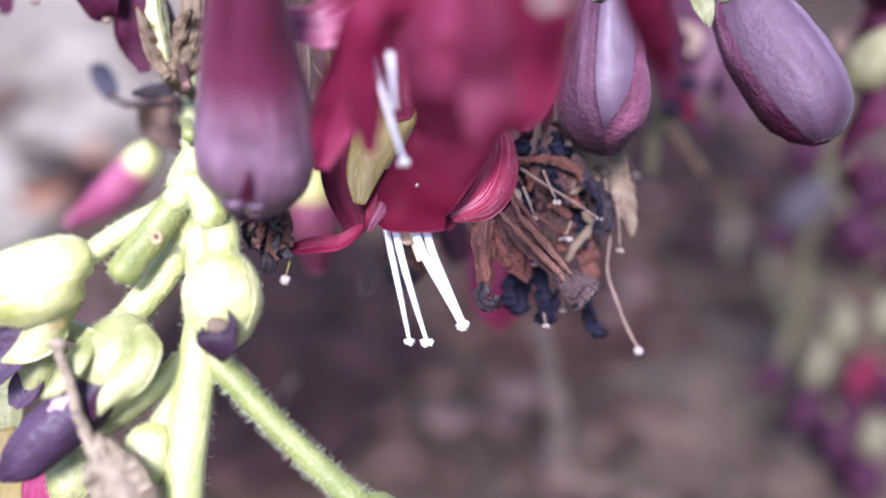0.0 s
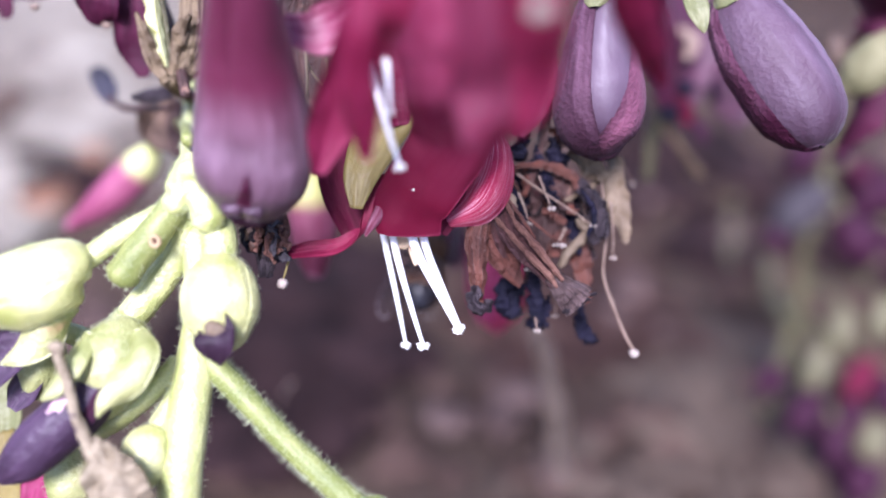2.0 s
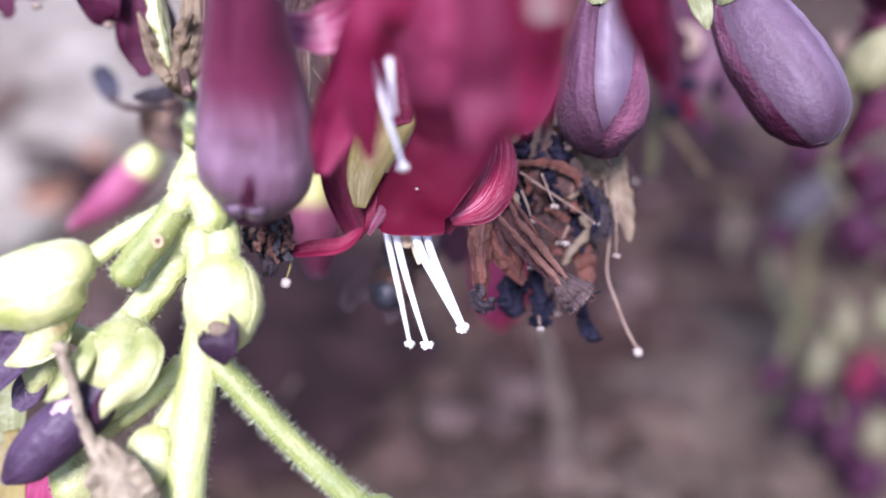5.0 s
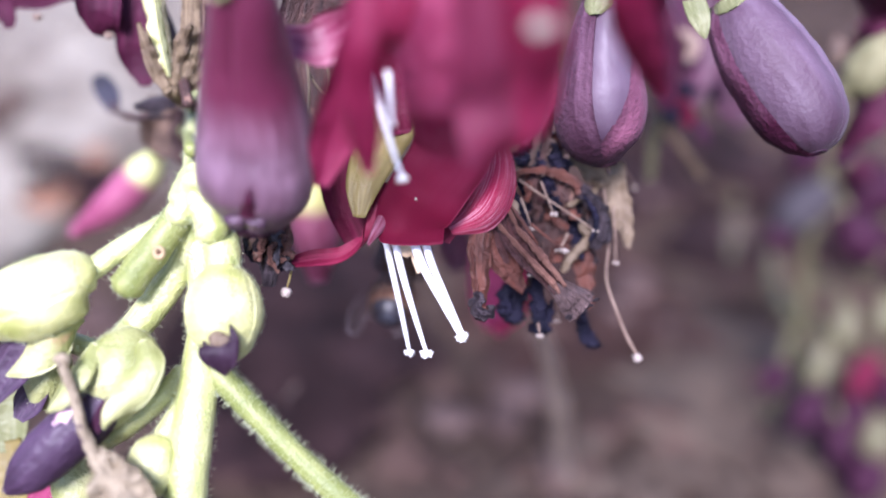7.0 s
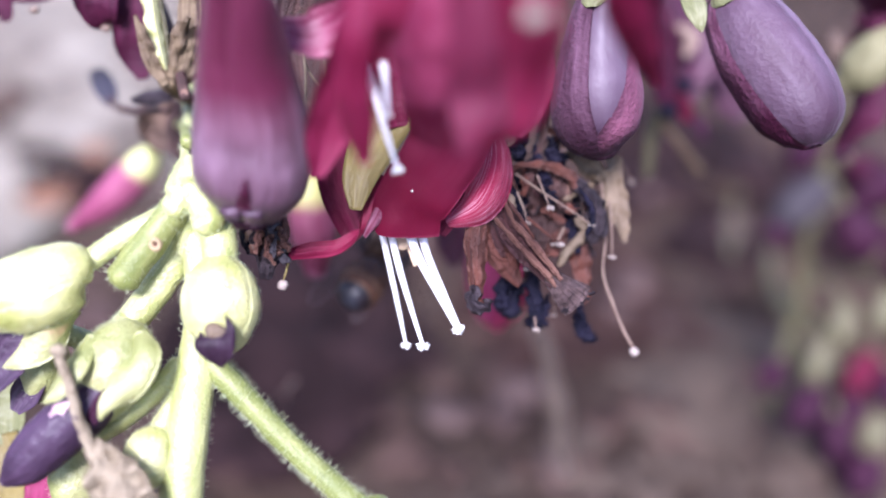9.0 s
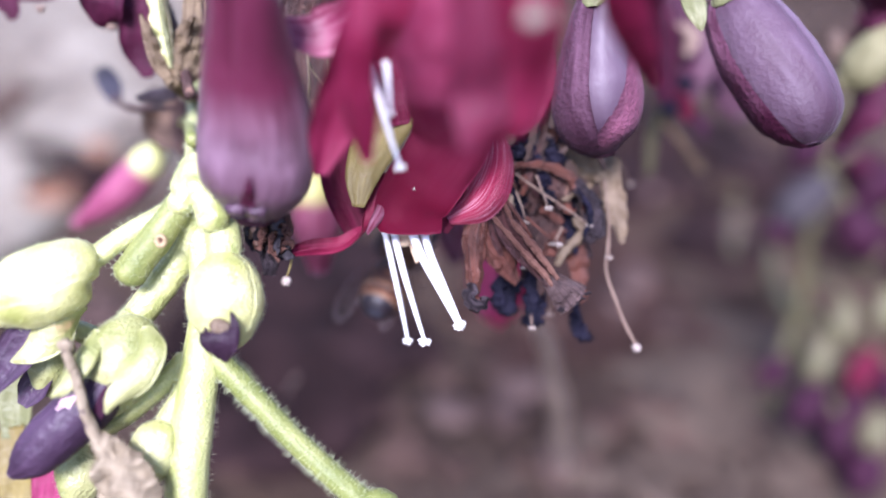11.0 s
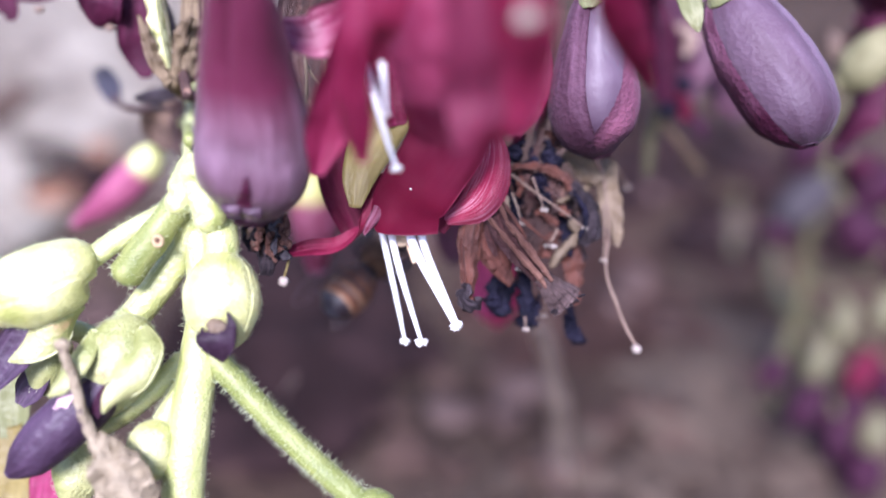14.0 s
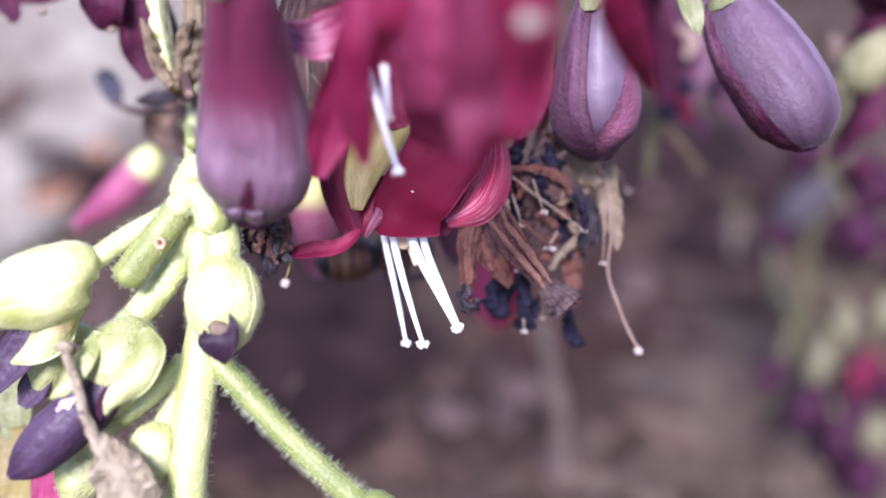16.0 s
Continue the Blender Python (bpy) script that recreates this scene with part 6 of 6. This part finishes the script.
# seconds, place of the tail, lean of the body, tilt of the head away
BEE = [
    (0.0, -4.16, 73.03, -3.37, 14, -35),
    (1.0, -3.71, 72.78, -4.06, 10, -42),
    (1.5, -4.93, 72.82, -6.25, 18, -45),
    (2.0, -2.14, 72.63, -4.98, 12, -46),
    (2.5, -2.44, 72.88, -4.89, 12, -47),
    (3.0, -5.12, 72.86, -4.80, 24, -48),
    (3.5, -6.36, 72.94, -4.50, 30, -49),
    (4.0, -6.84, 72.71, -4.70, 30, -50),
    (4.2, -6.36, 72.71, -4.70, 30, -50),
    (5.3, -5.66, 72.66, -5.13, 22, -49),
    (6.3, -5.24, 72.62, -5.75, 14, -48),
    (7.0, -5.28, 72.40, -5.87, 12, -47),
    (7.5, -5.38, 72.30, -5.39, 13, -47),
    (8.0, -5.41, 72.25, -5.61, 13, -46),
    (8.5, -6.00, 72.53, -4.68, 22, -46),
    (9.0, -8.63, 72.32, -4.87, 32, -45),
    (9.2, -6.91, 72.26, -5.48, 26, -39),
    (10.2, -6.59, 71.97, -5.72, 24, -33),
    (11.3, -6.48, 71.65, -6.39, 22, -30),
    (11.6, -8.61, 71.61, -5.79, 34, -30),
    (12.0, -9.98, 71.74, -5.50, 42, -30),
    (12.5, -9.58, 71.62, -5.68, 36, -29),
    (13.0, -9.46, 71.56, -6.34, 30, -29),
    (13.5, -10.05, 71.57, -6.13, 38, -29),
    (14.0, -10.46, 71.46, -5.97, 42, -28),
    (14.5, -8.64, 71.51, -5.97, 30, -28),
    (15.0, -11.79, 71.53, -2.67, 68, -15),
    (15.5, -11.81, 71.44, -1.86, 76, -12),
    (16.0, -11.77, 71.34, -0.95, 84, -10),
]
# seconds, shift and turn of the withered flower
SWAY = [
    (0.0, 0.00, 0.00, 0.00),
    (0.5, -0.00, -0.01, 0.32),
    (1.0, -0.04, 0.04, -0.33),
    (1.5, 0.04, -0.07, 1.34),
    (2.0, 0.08, -0.11, 1.64),
    (2.5, 0.13, -0.09, 2.13),
    (3.0, 0.12, -0.04, 1.22),
    (3.5, 0.07, -0.09, 1.64),
    (4.0, 0.06, -0.09, 1.67),
    (6.5, 0.05, -0.04, 1.77),
    (7.0, 0.11, -0.02, 1.80),
    (7.5, 0.12, -0.02, 1.94),
    (8.0, 0.15, -0.06, 1.87),
    (8.5, 0.17, -0.04, 1.98),
    (9.0, 0.09, -0.09, 1.78),
    (11.5, 0.00, -0.30, 3.21),
    (12.0, -0.03, -0.32, 3.48),
    (12.5, -0.11, -0.37, 3.27),
    (13.0, -0.08, -0.40, 3.35),
    (13.5, -0.02, -0.36, 3.52),
    (14.0, 0.01, -0.37, 3.80),
    (14.5, -0.06, -0.39, 3.48),
    (15.0, -0.02, -0.41, 4.23),
    (15.5, -0.07, -0.40, 4.15),
    (16.0, -0.02, -0.38, 4.43),
]


# seconds, shift of the loose stamen
LOOSE = [
    (0.0, 0.00, -0.00),
    (0.5, -0.08, 0.00),
    (1.0, 0.01, 0.03),
    (1.5, 0.00, 0.07),
    (2.0, 0.02, 0.10),
    (2.5, -0.10, 0.06),
    (3.0, -0.09, 0.05),
    (3.5, -0.07, 0.03),
    (4.0, -0.03, -0.01),
    (6.5, 0.04, 0.17),
    (7.0, 0.06, 0.18),
    (7.5, 0.08, 0.12),
    (8.0, 0.07, 0.11),
    (8.5, 0.03, 0.10),
    (9.0, 0.08, 0.11),
    (11.5, 0.43, 0.13),
    (12.0, 0.58, 0.11),
    (12.5, 0.63, 0.12),
    (13.0, 0.63, 0.00),
    (13.5, 0.63, 0.04),
    (14.0, 0.57, 0.06),
    (14.5, 0.62, 0.05),
    (15.0, 0.59, 0.06),
    (15.5, 0.62, 0.06),
    (16.0, 0.66, 0.09),
]


def motions():
    walk(the_bee, [(t, BASE @ pose(x * MM, y * MM, z * MM, tilt, lean, 0)) for t, x, y, z, lean, tilt in BEE])
    at = Vector(WITHER_AT)
    walk(withered, [(t, BASE @ pose((at.x + dx) * MM, at.y * MM, (at.z + dz) * MM, 0, turn, 0)) for t, dx, dz, turn in SWAY])
    hang = Vector(STRAND_AT)
    walk(strand, [(t, BASE @ pose((hang.x + dx) * MM, hang.y * MM, (hang.z + dz) * MM, 0, 0, 0)) for t, dx, dz in LOOSE])


motions()
